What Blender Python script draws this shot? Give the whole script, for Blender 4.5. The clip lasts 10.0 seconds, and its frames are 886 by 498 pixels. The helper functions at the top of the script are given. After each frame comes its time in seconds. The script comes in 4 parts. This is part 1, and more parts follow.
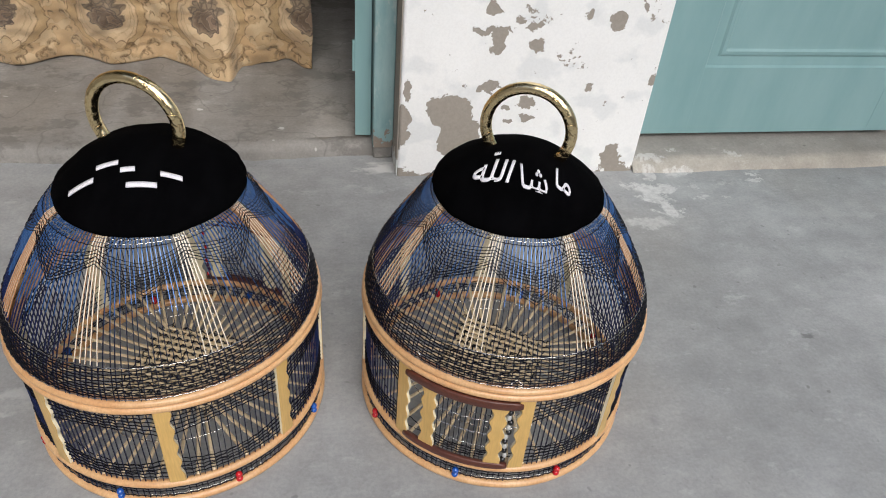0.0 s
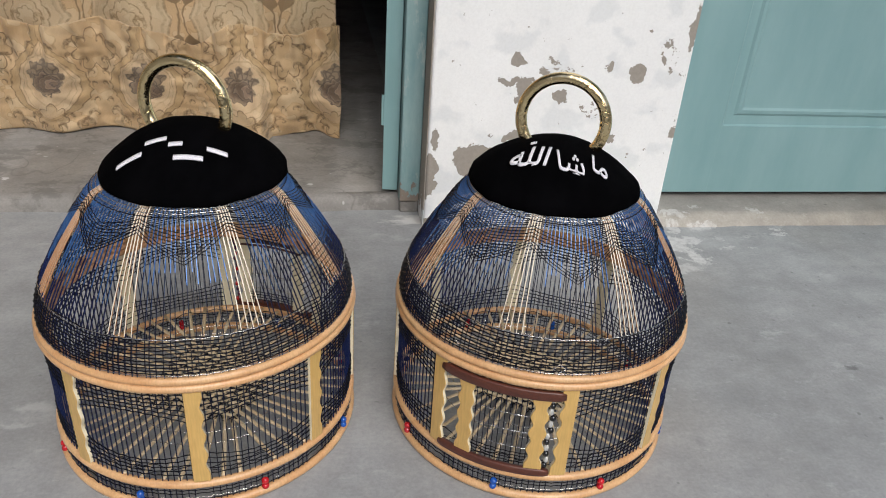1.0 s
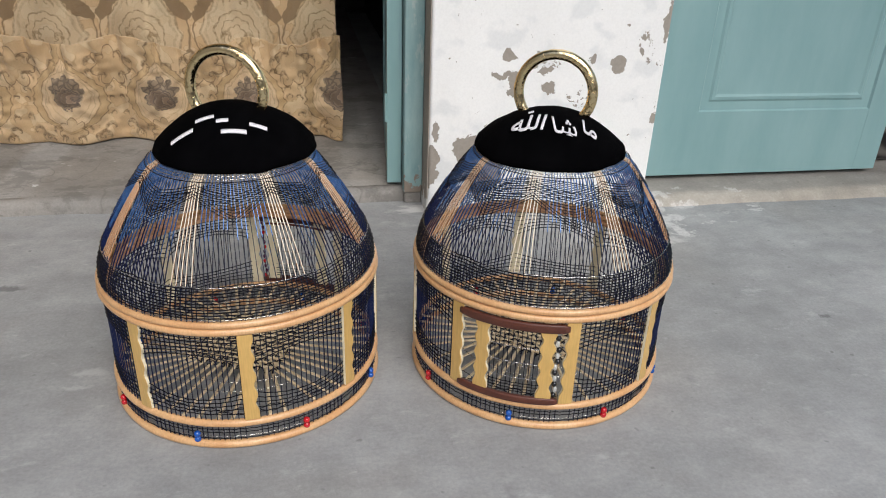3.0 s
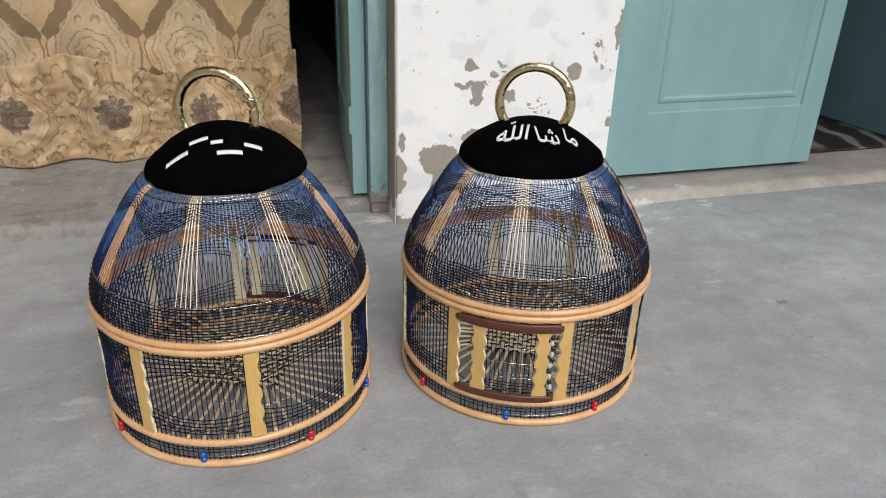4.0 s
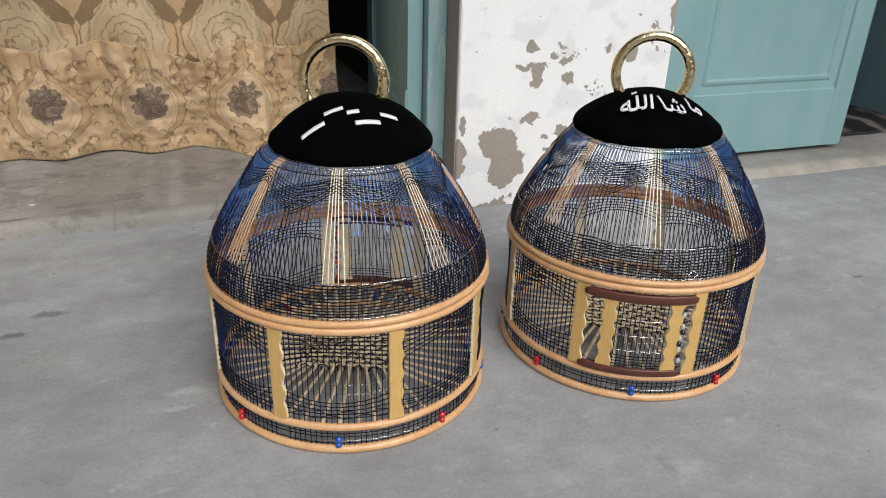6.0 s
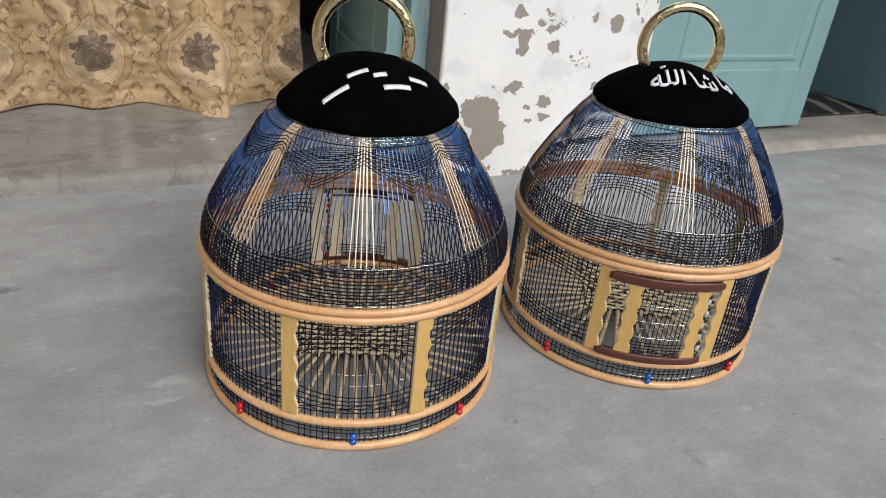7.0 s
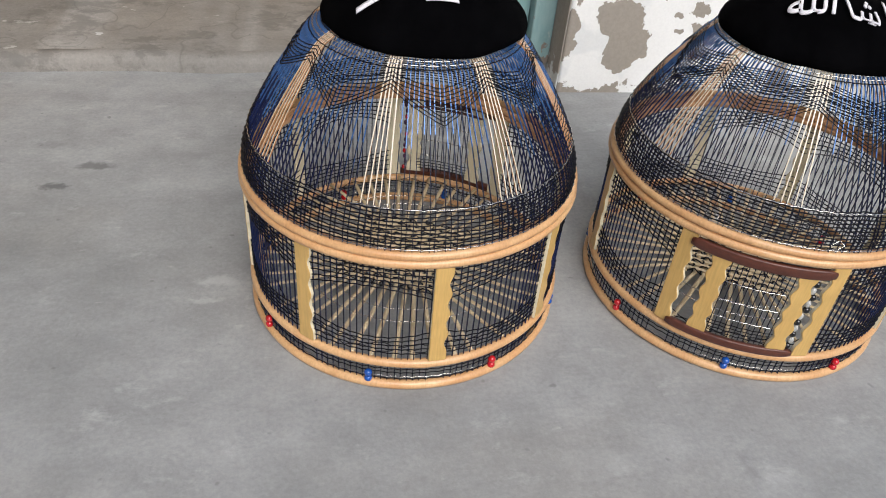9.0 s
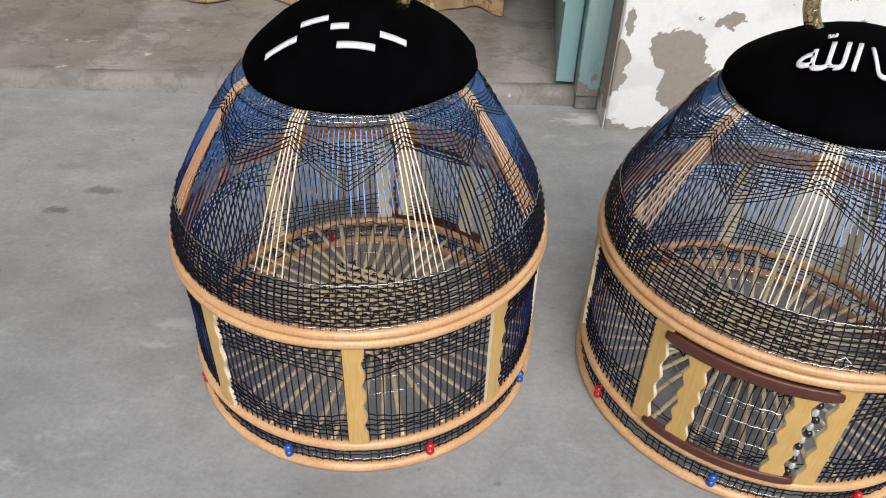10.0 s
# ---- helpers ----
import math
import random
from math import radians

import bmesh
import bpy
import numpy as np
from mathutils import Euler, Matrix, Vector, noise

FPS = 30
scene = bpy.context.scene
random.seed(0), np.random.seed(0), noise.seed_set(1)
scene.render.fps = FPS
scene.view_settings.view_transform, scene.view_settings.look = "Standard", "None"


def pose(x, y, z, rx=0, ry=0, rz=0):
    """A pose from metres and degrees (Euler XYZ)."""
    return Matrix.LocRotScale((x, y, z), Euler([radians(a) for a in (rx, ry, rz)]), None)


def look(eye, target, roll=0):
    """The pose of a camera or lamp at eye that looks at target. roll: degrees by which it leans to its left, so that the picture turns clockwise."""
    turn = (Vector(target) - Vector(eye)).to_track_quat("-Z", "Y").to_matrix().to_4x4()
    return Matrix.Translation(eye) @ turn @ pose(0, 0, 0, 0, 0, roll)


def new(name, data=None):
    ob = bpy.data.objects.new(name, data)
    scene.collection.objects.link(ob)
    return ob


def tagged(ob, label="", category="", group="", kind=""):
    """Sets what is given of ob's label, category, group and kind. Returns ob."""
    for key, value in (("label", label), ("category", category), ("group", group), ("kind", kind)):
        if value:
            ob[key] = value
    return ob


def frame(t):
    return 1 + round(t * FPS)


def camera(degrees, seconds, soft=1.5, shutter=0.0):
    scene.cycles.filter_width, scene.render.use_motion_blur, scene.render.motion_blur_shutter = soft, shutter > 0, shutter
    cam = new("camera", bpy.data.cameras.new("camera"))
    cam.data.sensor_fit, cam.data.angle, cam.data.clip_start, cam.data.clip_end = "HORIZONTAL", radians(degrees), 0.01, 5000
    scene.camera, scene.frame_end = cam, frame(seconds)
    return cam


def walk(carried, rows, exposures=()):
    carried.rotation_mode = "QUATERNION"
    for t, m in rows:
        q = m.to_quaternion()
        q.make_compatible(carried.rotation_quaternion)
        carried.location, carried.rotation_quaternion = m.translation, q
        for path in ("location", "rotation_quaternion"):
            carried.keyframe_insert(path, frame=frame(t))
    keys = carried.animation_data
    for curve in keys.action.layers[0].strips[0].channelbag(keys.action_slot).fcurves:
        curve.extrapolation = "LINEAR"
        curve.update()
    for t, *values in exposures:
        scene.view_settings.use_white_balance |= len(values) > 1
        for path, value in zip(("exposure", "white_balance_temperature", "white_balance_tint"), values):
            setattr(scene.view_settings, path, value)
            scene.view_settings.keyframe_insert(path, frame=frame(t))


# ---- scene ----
cam = camera(63.4, 10.0, 1.0)
PATH = [
    (0, (0.022, 0.08, 0.879), (0.366, 1.626, -0.343), 5.3),
    (0.3, (0.033, 0.083, 0.807), (0.372, 1.738, -0.264), 4.9),
    (0.5, (0.028, 0.07, 0.764), (0.396, 1.789, -0.188), 5.6),
    (0.7, (0.018, 0.041, 0.734), (0.403, 1.78, -0.175), 5.1),
    (1, (-0.015, -0.008, 0.727), (0.307, 1.734, -0.2), 4.1),
    (1.2, (-0.026, -0.038, 0.745), (0.289, 1.722, -0.151), 3.6),
    (1.5, (-0.026, -0.076, 0.73), (0.239, 1.718, -0.112), 3.1),
    (1.7, (-0.019, -0.09, 0.709), (0.212, 1.717, -0.115), 1.2),
    (2, (-0.022, -0.113, 0.686), (0.264, 1.68, -0.152), 2.5),
    (2.2, (-0.033, -0.135, 0.681), (0.254, 1.649, -0.176), 3.3),
    (3.3, (-0.101, -0.16, 0.708), (0.285, 1.598, -0.162), 1.9),
    (3.5, (-0.127, -0.166, 0.709), (0.283, 1.59, -0.155), 1.9),
    (3.7, (-0.144, -0.164, 0.713), (0.301, 1.581, -0.158), 1.1),
    (4, (-0.159, -0.161, 0.719), (0.364, 1.57, -0.134), 1.6),
    (4.2, (-0.164, -0.157, 0.715), (0.39, 1.561, -0.146), 1.5),
    (4.5, (-0.177, -0.142, 0.708), (0.434, 1.56, -0.147), 2.1),
    (4.7, (-0.197, -0.131, 0.707), (0.394, 1.577, -0.149), 1.2),
    (5, (-0.248, -0.109, 0.7), (0.357, 1.591, -0.163), 0.7),
    (5.2, (-0.275, -0.103, 0.696), (0.354, 1.598, -0.148), 1.0),
    (5.5, (-0.316, -0.101, 0.69), (0.334, 1.595, -0.147), 1.5),
    (5.7, (-0.347, -0.098, 0.681), (0.265, 1.611, -0.158), 1.3),
    (6.8, (-0.459, 0.021, 0.634), (0.293, 1.644, -0.26), 5.6),
    (7, (-0.48, 0.047, 0.638), (0.34, 1.624, -0.279), 6.1),
    (7.2, (-0.488, 0.068, 0.636), (0.385, 1.621, -0.275), 6.7),
    (7.5, (-0.492, 0.075, 0.645), (0.391, 1.624, -0.262), 5.9),
    (7.7, (-0.489, 0.055, 0.648), (0.357, 1.61, -0.281), 5.7),
    (8, (-0.461, 0.023, 0.687), (0.222, 1.514, -0.457), 9.3),
    (8.2, (-0.427, 0.024, 0.706), (0.207, 1.487, -0.501), 10.8),
    (8.5, (-0.382, 0.057, 0.703), (0.176, 1.566, -0.485), 9.2),
    (8.7, (-0.352, 0.08, 0.701), (0.089, 1.619, -0.498), 6.0),
    (9, (-0.291, 0.105, 0.655), (0.033, 1.656, -0.565), 5.3),
    (9.2, (-0.25, 0.129, 0.631), (0.047, 1.693, -0.579), 4.1),
    (9.3, (-0.201, 0.142, 0.634), (0.034, 1.706, -0.591), 3.3),
    (9.5, (-0.152, 0.166, 0.613), (0.045, 1.748, -0.595), 3.3),
    (9.7, (-0.106, 0.197, 0.608), (-0.023, 1.79, -0.599), 3.9),
    (9.8, (-0.102, 0.207, 0.62), (-0.072, 1.803, -0.585), 4.1),
    (10, (-0.083, 0.209, 0.658), (-0.101, 1.795, -0.56), 1.7),
]
EXPOSURES = ((0, -0.07), (0.6, -0.12), (1.5, -0.13), (3.5, -0.05), (7.5, -0.05), (8.5, 0.02), (9.5, 0.09), (10, 0.08))
SKY, SUN = 0.150, 2.2
walk(cam, [(t, look(eye, target, roll)) for t, eye, target, roll in PATH], EXPOSURES)

# ---- world and light: an overcast sky over an open courtyard ----
world = bpy.data.worlds.new("world")
scene.world = world
world.use_nodes = True
wn, wl = world.node_tree.nodes, world.node_tree.links
sky = wn.new("ShaderNodeTexSky")
sky.sky_type = 'NISHITA'
sky.sun_disc = False
sky.sun_elevation, sky.sun_rotation = radians(44), radians(170)
sky.dust_density, sky.ozone_density = 2.6, 1.6
wl.new(sky.outputs[0], wn["Background"].inputs[0])
wn["Background"].inputs[1].default_value = SKY
sun = new("sun", bpy.data.lights.new("sun", 'SUN'))
sun.data.energy, sun.data.angle, sun.data.color = SUN, radians(50), (1.0, 0.985, 0.955)
sun.matrix_world = look((0.5, -2.8, 2.8), (0, 0, 0))
tagged(sun, "soft overcast daylight", "sun", kind="structure")


# ---- material helpers ----
def material(name):
    m = bpy.data.materials.new(name)
    m.use_nodes = True
    return m, Nodes(m.node_tree)


class Nodes:
    def __init__(self, tree):
        self.tree = tree
        self.bsdf = tree.nodes["Principled BSDF"]

    def add(self, kind):
        return self.tree.nodes.new(kind)

    def put(self, socket, value):
        if hasattr(value, "is_output"):
            self.tree.links.new(value, socket)
        elif value is not None:
            socket.default_value = value
        return socket

    def math(self, op, a, b=None, clamp=False):
        n = self.add("ShaderNodeMath")
        n.operation, n.use_clamp = op, clamp
        self.put(n.inputs[0], a)
        self.put(n.inputs[1], b)
        return n.outputs[0]

    def vec(self, op, a, b=None):
        n = self.add("ShaderNodeVectorMath")
        n.operation = op
        self.put(n.inputs[0], a)
        self.put(n.inputs[1], b)
        return n.outputs["Value"] if op in ("LENGTH", "DISTANCE", "DOT_PRODUCT") else n.outputs["Vector"]

    def coords(self, which="Object"):
        return self.add("ShaderNodeTexCoord").outputs[which]

    def position(self):
        return self.add("ShaderNodeNewGeometry").outputs["Position"]

    def mapped(self, vector, scale=(1, 1, 1), place=(0, 0, 0), turn=(0, 0, 0)):
        n = self.add("ShaderNodeMapping")
        self.put(n.inputs["Vector"], vector)
        n.inputs["Scale"].default_value = scale
        n.inputs["Location"].default_value = place
        n.inputs["Rotation"].default_value = turn
        return n.outputs[0]

    def noise(self, vector, scale, detail=4.0, rough=0.55, out="Fac"):
        n = self.add("ShaderNodeTexNoise")
        self.put(n.inputs["Vector"], vector)
        n.inputs["Scale"].default_value, n.inputs["Detail"].default_value, n.inputs["Roughness"].default_value = scale, detail, rough
        return n.outputs[out]

    def ramp(self, fac, *stops):
        n = self.add("ShaderNodeValToRGB")
        self.put(n.inputs[0], fac)
        e = n.color_ramp.elements
        while len(e) < len(stops):
            e.new(0.5)
        for el, (at, c) in zip(e, stops):
            el.position = at
            el.color = (c, c, c, 1) if isinstance(c, (int, float)) else (*c, 1)
        return n.outputs[0]

    def step(self, value, full, none):
        """1 at full, falling in a straight line to 0 at none."""
        return self.math('MULTIPLY', self.math('SUBTRACT', value, none), 1.0 / (full - none), True)

    def mix(self, fac, a, b, blend='MIX'):
        n = self.add("ShaderNodeMix")
        n.data_type, n.blend_type = 'RGBA', blend
        self.put(n.inputs[0], fac)
        for i, c in ((6, a), (7, b)):
            self.put(n.inputs[i], c if hasattr(c, "is_output") else (*c, 1))
        return n.outputs[2]

    def split(self, vector):
        n = self.add("ShaderNodeSeparateXYZ")
        self.put(n.inputs[0], vector)
        return n.outputs

    def bump(self, height, strength=0.3, distance=0.002):
        n = self.add("ShaderNodeBump")
        n.inputs["Strength"].default_value, n.inputs["Distance"].default_value = strength, distance
        self.put(n.inputs["Height"], height)
        self.tree.links.new(n.outputs[0], self.bsdf.inputs["Normal"])

    def set(self, **values):
        for k, v in values.items():
            k = k.replace("_", " ")
            if isinstance(v, tuple) and len(v) == 3:
                v = (*v, 1)
            self.put(self.bsdf.inputs[k], v)


def concrete(name, base, paint_spots=False, flecks=False, mortar_to=None):
    m, n = material(name)
    p = n.position()
    big = n.ramp(n.noise(p, 1.6, 5, 0.62), (0.3, 0.77), (0.7, 1.14))
    mid = n.ramp(n.noise(n.mapped(p, (0.8, 1.25, 1)), 8, 7, 0.68), (0.3, 0.82), (0.72, 1.13))
    grain = n.ramp(n.noise(p, 160, 3, 0.7), (0.3, 0.90), (0.7, 1.09))
    col = n.mix(1.0, n.mix(1.0, n.mix(1.0, base, big, 'MULTIPLY'), mid, 'MULTIPLY'), grain, 'MULTIPLY')
    warm = n.ramp(n.noise(n.mapped(p, place=(3, 7, 0)), 2.1, 3), (0.5, 0.0), (0.75, 0.45))
    col = n.mix(warm, col, n.mix(1.0, col, (1.05, 0.97, 0.88), 'MULTIPLY'))
    cloud = n.ramp(n.noise(n.mapped(p, place=(5, 5, 1)), 19, 5, 0.6), (0.35, 0.93), (0.68, 1.07))
    col = n.mix(1.0, col, cloud, 'MULTIPLY')
    scuff = n.ramp(n.noise(n.mapped(p, (1.0, 1.6, 1), turn=(0, 0, 0.3)), 8, 8, 0.75), (0.58, 0.0), (0.72, 0.55))
    col = n.mix(scuff, col, tuple(min(1, c * 1.6) for c in base))
    smudge = n.ramp(n.noise(n.mapped(p, (1, 1, 1), (9, 2, 0)), 14, 4, 0.6), (0.24, 0.55), (0.36, 0.0))
    col = n.mix(smudge, col, tuple(c * 0.62 for c in base))
    pits = n.ramp(n.noise(n.mapped(p, place=(1, 1, 5)), 60, 1, 0.5), (0.20, 0.6), (0.27, 0.0))
    col = n.mix(pits, col, tuple(c * 0.45 for c in base))
    if flecks:
        dab = n.noise(n.mapped(p, (1, 1.5, 1), (2, 6, 3)), 13, 3, 0.55)
        col = n.mix(n.ramp(dab, (0.705, 0.0), (0.72, 0.75)), col, (0.60, 0.59, 0.57))
        old = n.noise(n.mapped(p, (1, 1.3, 1), (7, 1, 4)), 6.5, 6, 0.7)
        col = n.mix(n.ramp(old, (0.53, 0.0), (0.59, 0.62)), col, tuple(c * 0.58 for c in base))
        line = n.math('ABSOLUTE', n.math('SUBTRACT', n.noise(n.mapped(p, (1, 1, 1), (1, 9, 2)), 5, 2, 0.5), 0.5))
        col = n.mix(n.ramp(line, (0.002, 0.45), (0.006, 0.0)), col, tuple(c * 0.5 for c in base))
    x, y, _ = n.split(p)
    if mortar_to:
        line = n.math('ADD', y, n.math('MULTIPLY', n.math('SUBTRACT', n.noise(n.mapped(p, (1, 0.3, 0)), 14, 5, 0.6), 0.5), 0.022))
        col = n.mix(n.step(line, mortar_to - 0.016, mortar_to), n.mix(1.0, col, (0.97, 0.94, 0.90), 'MULTIPLY'), n.mix(1.0, col, (1.27, 1.21, 1.11), 'MULTIPLY'))
    if paint_spots:
        wob = n.vec('MULTIPLY', n.vec('SUBTRACT', n.noise(p, 45, 4, 0.65, "Color"), (0.5, 0.5, 0.5)), (0.05, 0.035, 0))
        q = n.vec('MULTIPLY', n.vec('ADD', p, wob), (1, 1, 0))
        for bx, by, a, b, much, shade in ((-0.658, 1.192, 0.030, 0.012, 0.75, 0.42), (-0.709, 1.132, 0.022, 0.009, 0.85, 0.40), (-0.75, 1.26, 0.030, 0.010, 0.3, 0.5), (-0.50, 1.22, 0.03, 0.015, 0.3, 0.6),
                                          (0.898, 0.890, 0.012, 0.006, 0.6, 0.3), (-0.440, 0.884, 0.026, 0.010, 0.42, 1.6), (-0.450, 0.846, 0.022, 0.006, 0.32, 1.6), (0.0, 0.55, 0.05, 0.02, 0.15, 1.5)):
            d = n.vec('LENGTH', n.vec('DIVIDE', n.vec('SUBTRACT', q, (bx, by, 0)), (a, b, 1)))
            col = n.mix(n.math('MULTIPLY', n.step(d, 0.55, 1.25), much), col, tuple(c * shade for c in base))
        rag = n.vec('MULTIPLY', n.vec('SUBTRACT', n.noise(n.mapped(p, place=(4, 2, 0)), 26, 7, 0.75, "Color"), (0.5, 0.5, 0.5)), (0.15, 0.11, 0))
        q = n.vec('MULTIPLY', n.vec('ADD', p, rag), (1, 1, 0))
        spill = 0.0
        for bx, by, a, b, much in ((0.797, 1.386, 0.050, 0.017, 1.0), (0.845, 1.388, 0.022, 0.010, 0.8), (0.785, 1.352, 0.030, 0.024, 1.0), (0.806, 1.305, 0.024, 0.038, 1.0), (0.736, 1.249, 0.046, 0.018, 0.6),
                                   (0.742, 1.406, 0.016, 0.009, 0.8), (0.902, 1.390, 0.012, 0.007, 0.6), (0.904, 1.346, 0.018, 0.007, 0.8), (0.971, 1.343, 0.010, 0.007, 0.7), (1.069, 1.407, 0.018, 0.008, 0.8), (1.086, 1.438, 0.011, 0.007, 0.9),
                                   (0.895, 1.450, 0.034, 0.010, 0.9), (0.989, 1.397, 0.022, 0.008, 0.4), (0.806, 1.446, 0.016, 0.024, 0.9), (0.832, 1.490, 0.034, 0.009, 0.8), (0.895, 1.520, 0.014, 0.007, 0.8), (1.050, 1.500, 0.018, 0.008, 0.6)):
            d = n.vec('LENGTH', n.vec('DIVIDE', n.vec('SUBTRACT', q, (bx, by, 0)), (a, b, 1)))
            spill = n.math('MAXIMUM', spill, n.math('MULTIPLY', n.step(d, 0.8, 1.2), much))
        col = n.mix(n.math('MULTIPLY', spill, n.ramp(n.noise(p, 60, 4, 0.7), (0.35, 0.25), (0.55, 0.62))), col, (0.72, 0.72, 0.70))
        ex = n.math('MULTIPLY', n.math('SUBTRACT', x, 0.20), 9.0)
        ey = n.math('MULTIPLY', n.math('SUBTRACT', y, 1.505), 26.0)
        near = n.math('SUBTRACT', 1.0, n.math('SQRT', n.math('ADD', n.math('MULTIPLY', ex, ex), n.math('MULTIPLY', ey, ey))), True)
        smear = n.math('ADD', n.noise(n.mapped(p, (1, 2.5, 1)), 21, 5, 0.65), n.math('MULTIPLY', near, 0.6))
        col = n.mix(n.ramp(smear, (0.66, 0.0), (0.86, 0.55)), col, (0.74, 0.73, 0.71))
    n.set(Base_Color=col, Roughness=n.ramp(mid, (0.8, 0.62), (1.0, 0.8)), Specular_IOR_Level=0.25)
    n.bump(n.math('ADD', n.noise(p, 220, 3, 0.7), n.math('MULTIPLY', n.noise(p, 24, 4), 1.5)), 0.25, 0.0015)
    return m


def bamboo_skin(name, base, dark, gloss=0.38, along='Z'):
    """cane or bamboo: fine fibres along one axis, patches of tan, a light varnish."""
    m, n = material(name)
    p = n.coords()
    rnd = n.add("ShaderNodeObjectInfo").outputs["Random"]
    p = n.vec('ADD', p, n.math('MULTIPLY', rnd, 7.0))
    stretch = (1, 1, 0.08) if along == 'Z' else (0.1, 1, 1)
    fibre = n.noise(n.mapped(p, stretch), 420, 3, 0.6)
    patch = n.noise(p, 26, 4, 0.6)
    col = n.mix(n.ramp(patch, (0.35, 0.0), (0.75, 0.8)), base, dark)
    col = n.mix(n.ramp(fibre, (0.35, 0.35), (0.62, 0.0)), col, tuple(c * 0.72 for c in dark))
    n.set(Base_Color=col, Roughness=gloss, Coat_Weight=0.25, Coat_Roughness=0.25)
    n.bump(fibre, 0.2, 0.0006)
    return m


def plain(name, colour, rough=0.5, metal=0.0, vary=0.12, size=90, coat=0.0, bump=0.0, shine=0.5):
    m, n = material(name)
    f = n.noise(n.coords(), size, 4, 0.6)
    col = n.mix(n.ramp(f, (0.3, 0.0), (0.7, 1.0)), tuple(c * (1 - vary) for c in colour), tuple(min(1, c * (1 + vary)) for c in colour))
    n.set(Base_Color=col, Roughness=rough, Metallic=metal, Coat_Weight=coat, Specular_IOR_Level=shine)
    if bump:
        n.bump(f, bump, 0.001)
    return m


# ---- materials ----
FLOOR = concrete("yard_concrete", (0.355, 0.362, 0.362), True)
# brownish base, darkened to take in part of the doorway's shade
SILL = concrete("threshold_concrete", (0.295, 0.281, 0.263), flecks=True)
LEDGE = concrete("ledge_mortar", (0.330, 0.322, 0.308), True, mortar_to=1.497)
CANE = bamboo_skin("varnished_cane", (0.78, 0.495, 0.255), (0.62, 0.30, 0.12), 0.32)
SLAT = bamboo_skin("bamboo_slat", (0.71, 0.46, 0.155), (0.62, 0.38, 0.12), 0.42)
PALE = bamboo_skin("pale_bamboo_stick", (0.80, 0.66, 0.44), (0.62, 0.46, 0.26), 0.4)
CREAM = bamboo_skin("cream_stick", (0.88, 0.80, 0.66), (0.80, 0.69, 0.51), 0.2)
ROSEWOOD = bamboo_skin("red_brown_wood", (0.13, 0.036, 0.020), (0.07, 0.020, 0.012), 0.45, 'X')
BROWN_CANE = bamboo_skin("brown_cane", (0.78, 0.46, 0.25), (0.60, 0.29, 0.13), 0.4)
FLANK = bamboo_skin("orange_brown_splint", (0.62, 0.32, 0.15), (0.46, 0.20, 0.08), 0.4)
# pale inner side of the slats, base raised to offset the cage's own shade
INNER_SLAT = bamboo_skin("brightened_inner_bamboo", (0.92, 0.83, 0.61), (0.86, 0.75, 0.51), 0.5)
# blue lacquer, lightened with the sky's reflection on the upper dome
BLUE_WIRE = plain("blue_lacquer_sky_sheen", (0.054, 0.155, 0.400), 0.34, 0.35, 0.3, 200, coat=0.15)
NAVY_WIRE = plain("navy_lacquer", (0.006, 0.015, 0.075), 0.34, 0.0, 0.3, 200, coat=0.12)
BLACK_WIRE = plain("black_wire", (0.005, 0.008, 0.026), 0.45, 0.0, 0.3, 200, shine=0.22)
THREAD = plain("black_thread", (0.004, 0.004, 0.008), 0.45, 0.0, 0.3, 300, shine=0.22)
SILVER = plain("silver_wire", (0.85, 0.84, 0.82), 0.22, 1.0, 0.05)
RED_BEAD = plain("red_bead", (0.55, 0.012, 0.02), 0.12, 0.0, 0.1, 90, 0.6)
BLUE_BEAD = plain("blue_bead", (0.012, 0.09, 0.42), 0.12, 0.0, 0.1, 90, 0.6)
BLACK_BEAD = plain("black_bead", (0.008, 0.008, 0.01), 0.1, 0.0, 0.1, 90, 0.6)
PLUM_BEAD = plain("plum_bead", (0.060, 0.012, 0.055), 0.15, 0.0, 0.1, 90, 0.5)
WHITE_BEAD = plain("clear_white_bead", (0.50, 0.50, 0.48), 0.15, 0.0, 0.1, 90, 0.6)
EMBROIDERY = plain("white_embroidery", (0.82, 0.80, 0.84), 0.7, 0.0, 0.08, 900, 0, 0.5)


def velvet():
    m, n = material("black_velvet")
    p = n.coords()
    f = n.noise(p, 700, 3, 0.7)
    nap = n.ramp(n.noise(n.mapped(p, (1, 2, 1)), 22, 3), (0.4, 0.4), (0.7, 1.0))
    n.set(Base_Color=n.mix(nap, (0.0006, 0.0006, 0.0008), (0.0022, 0.0022, 0.0026)), Roughness=1.0, Specular_IOR_Level=0.02)
    n.bump(f, 0.5, 0.0008)
    return m


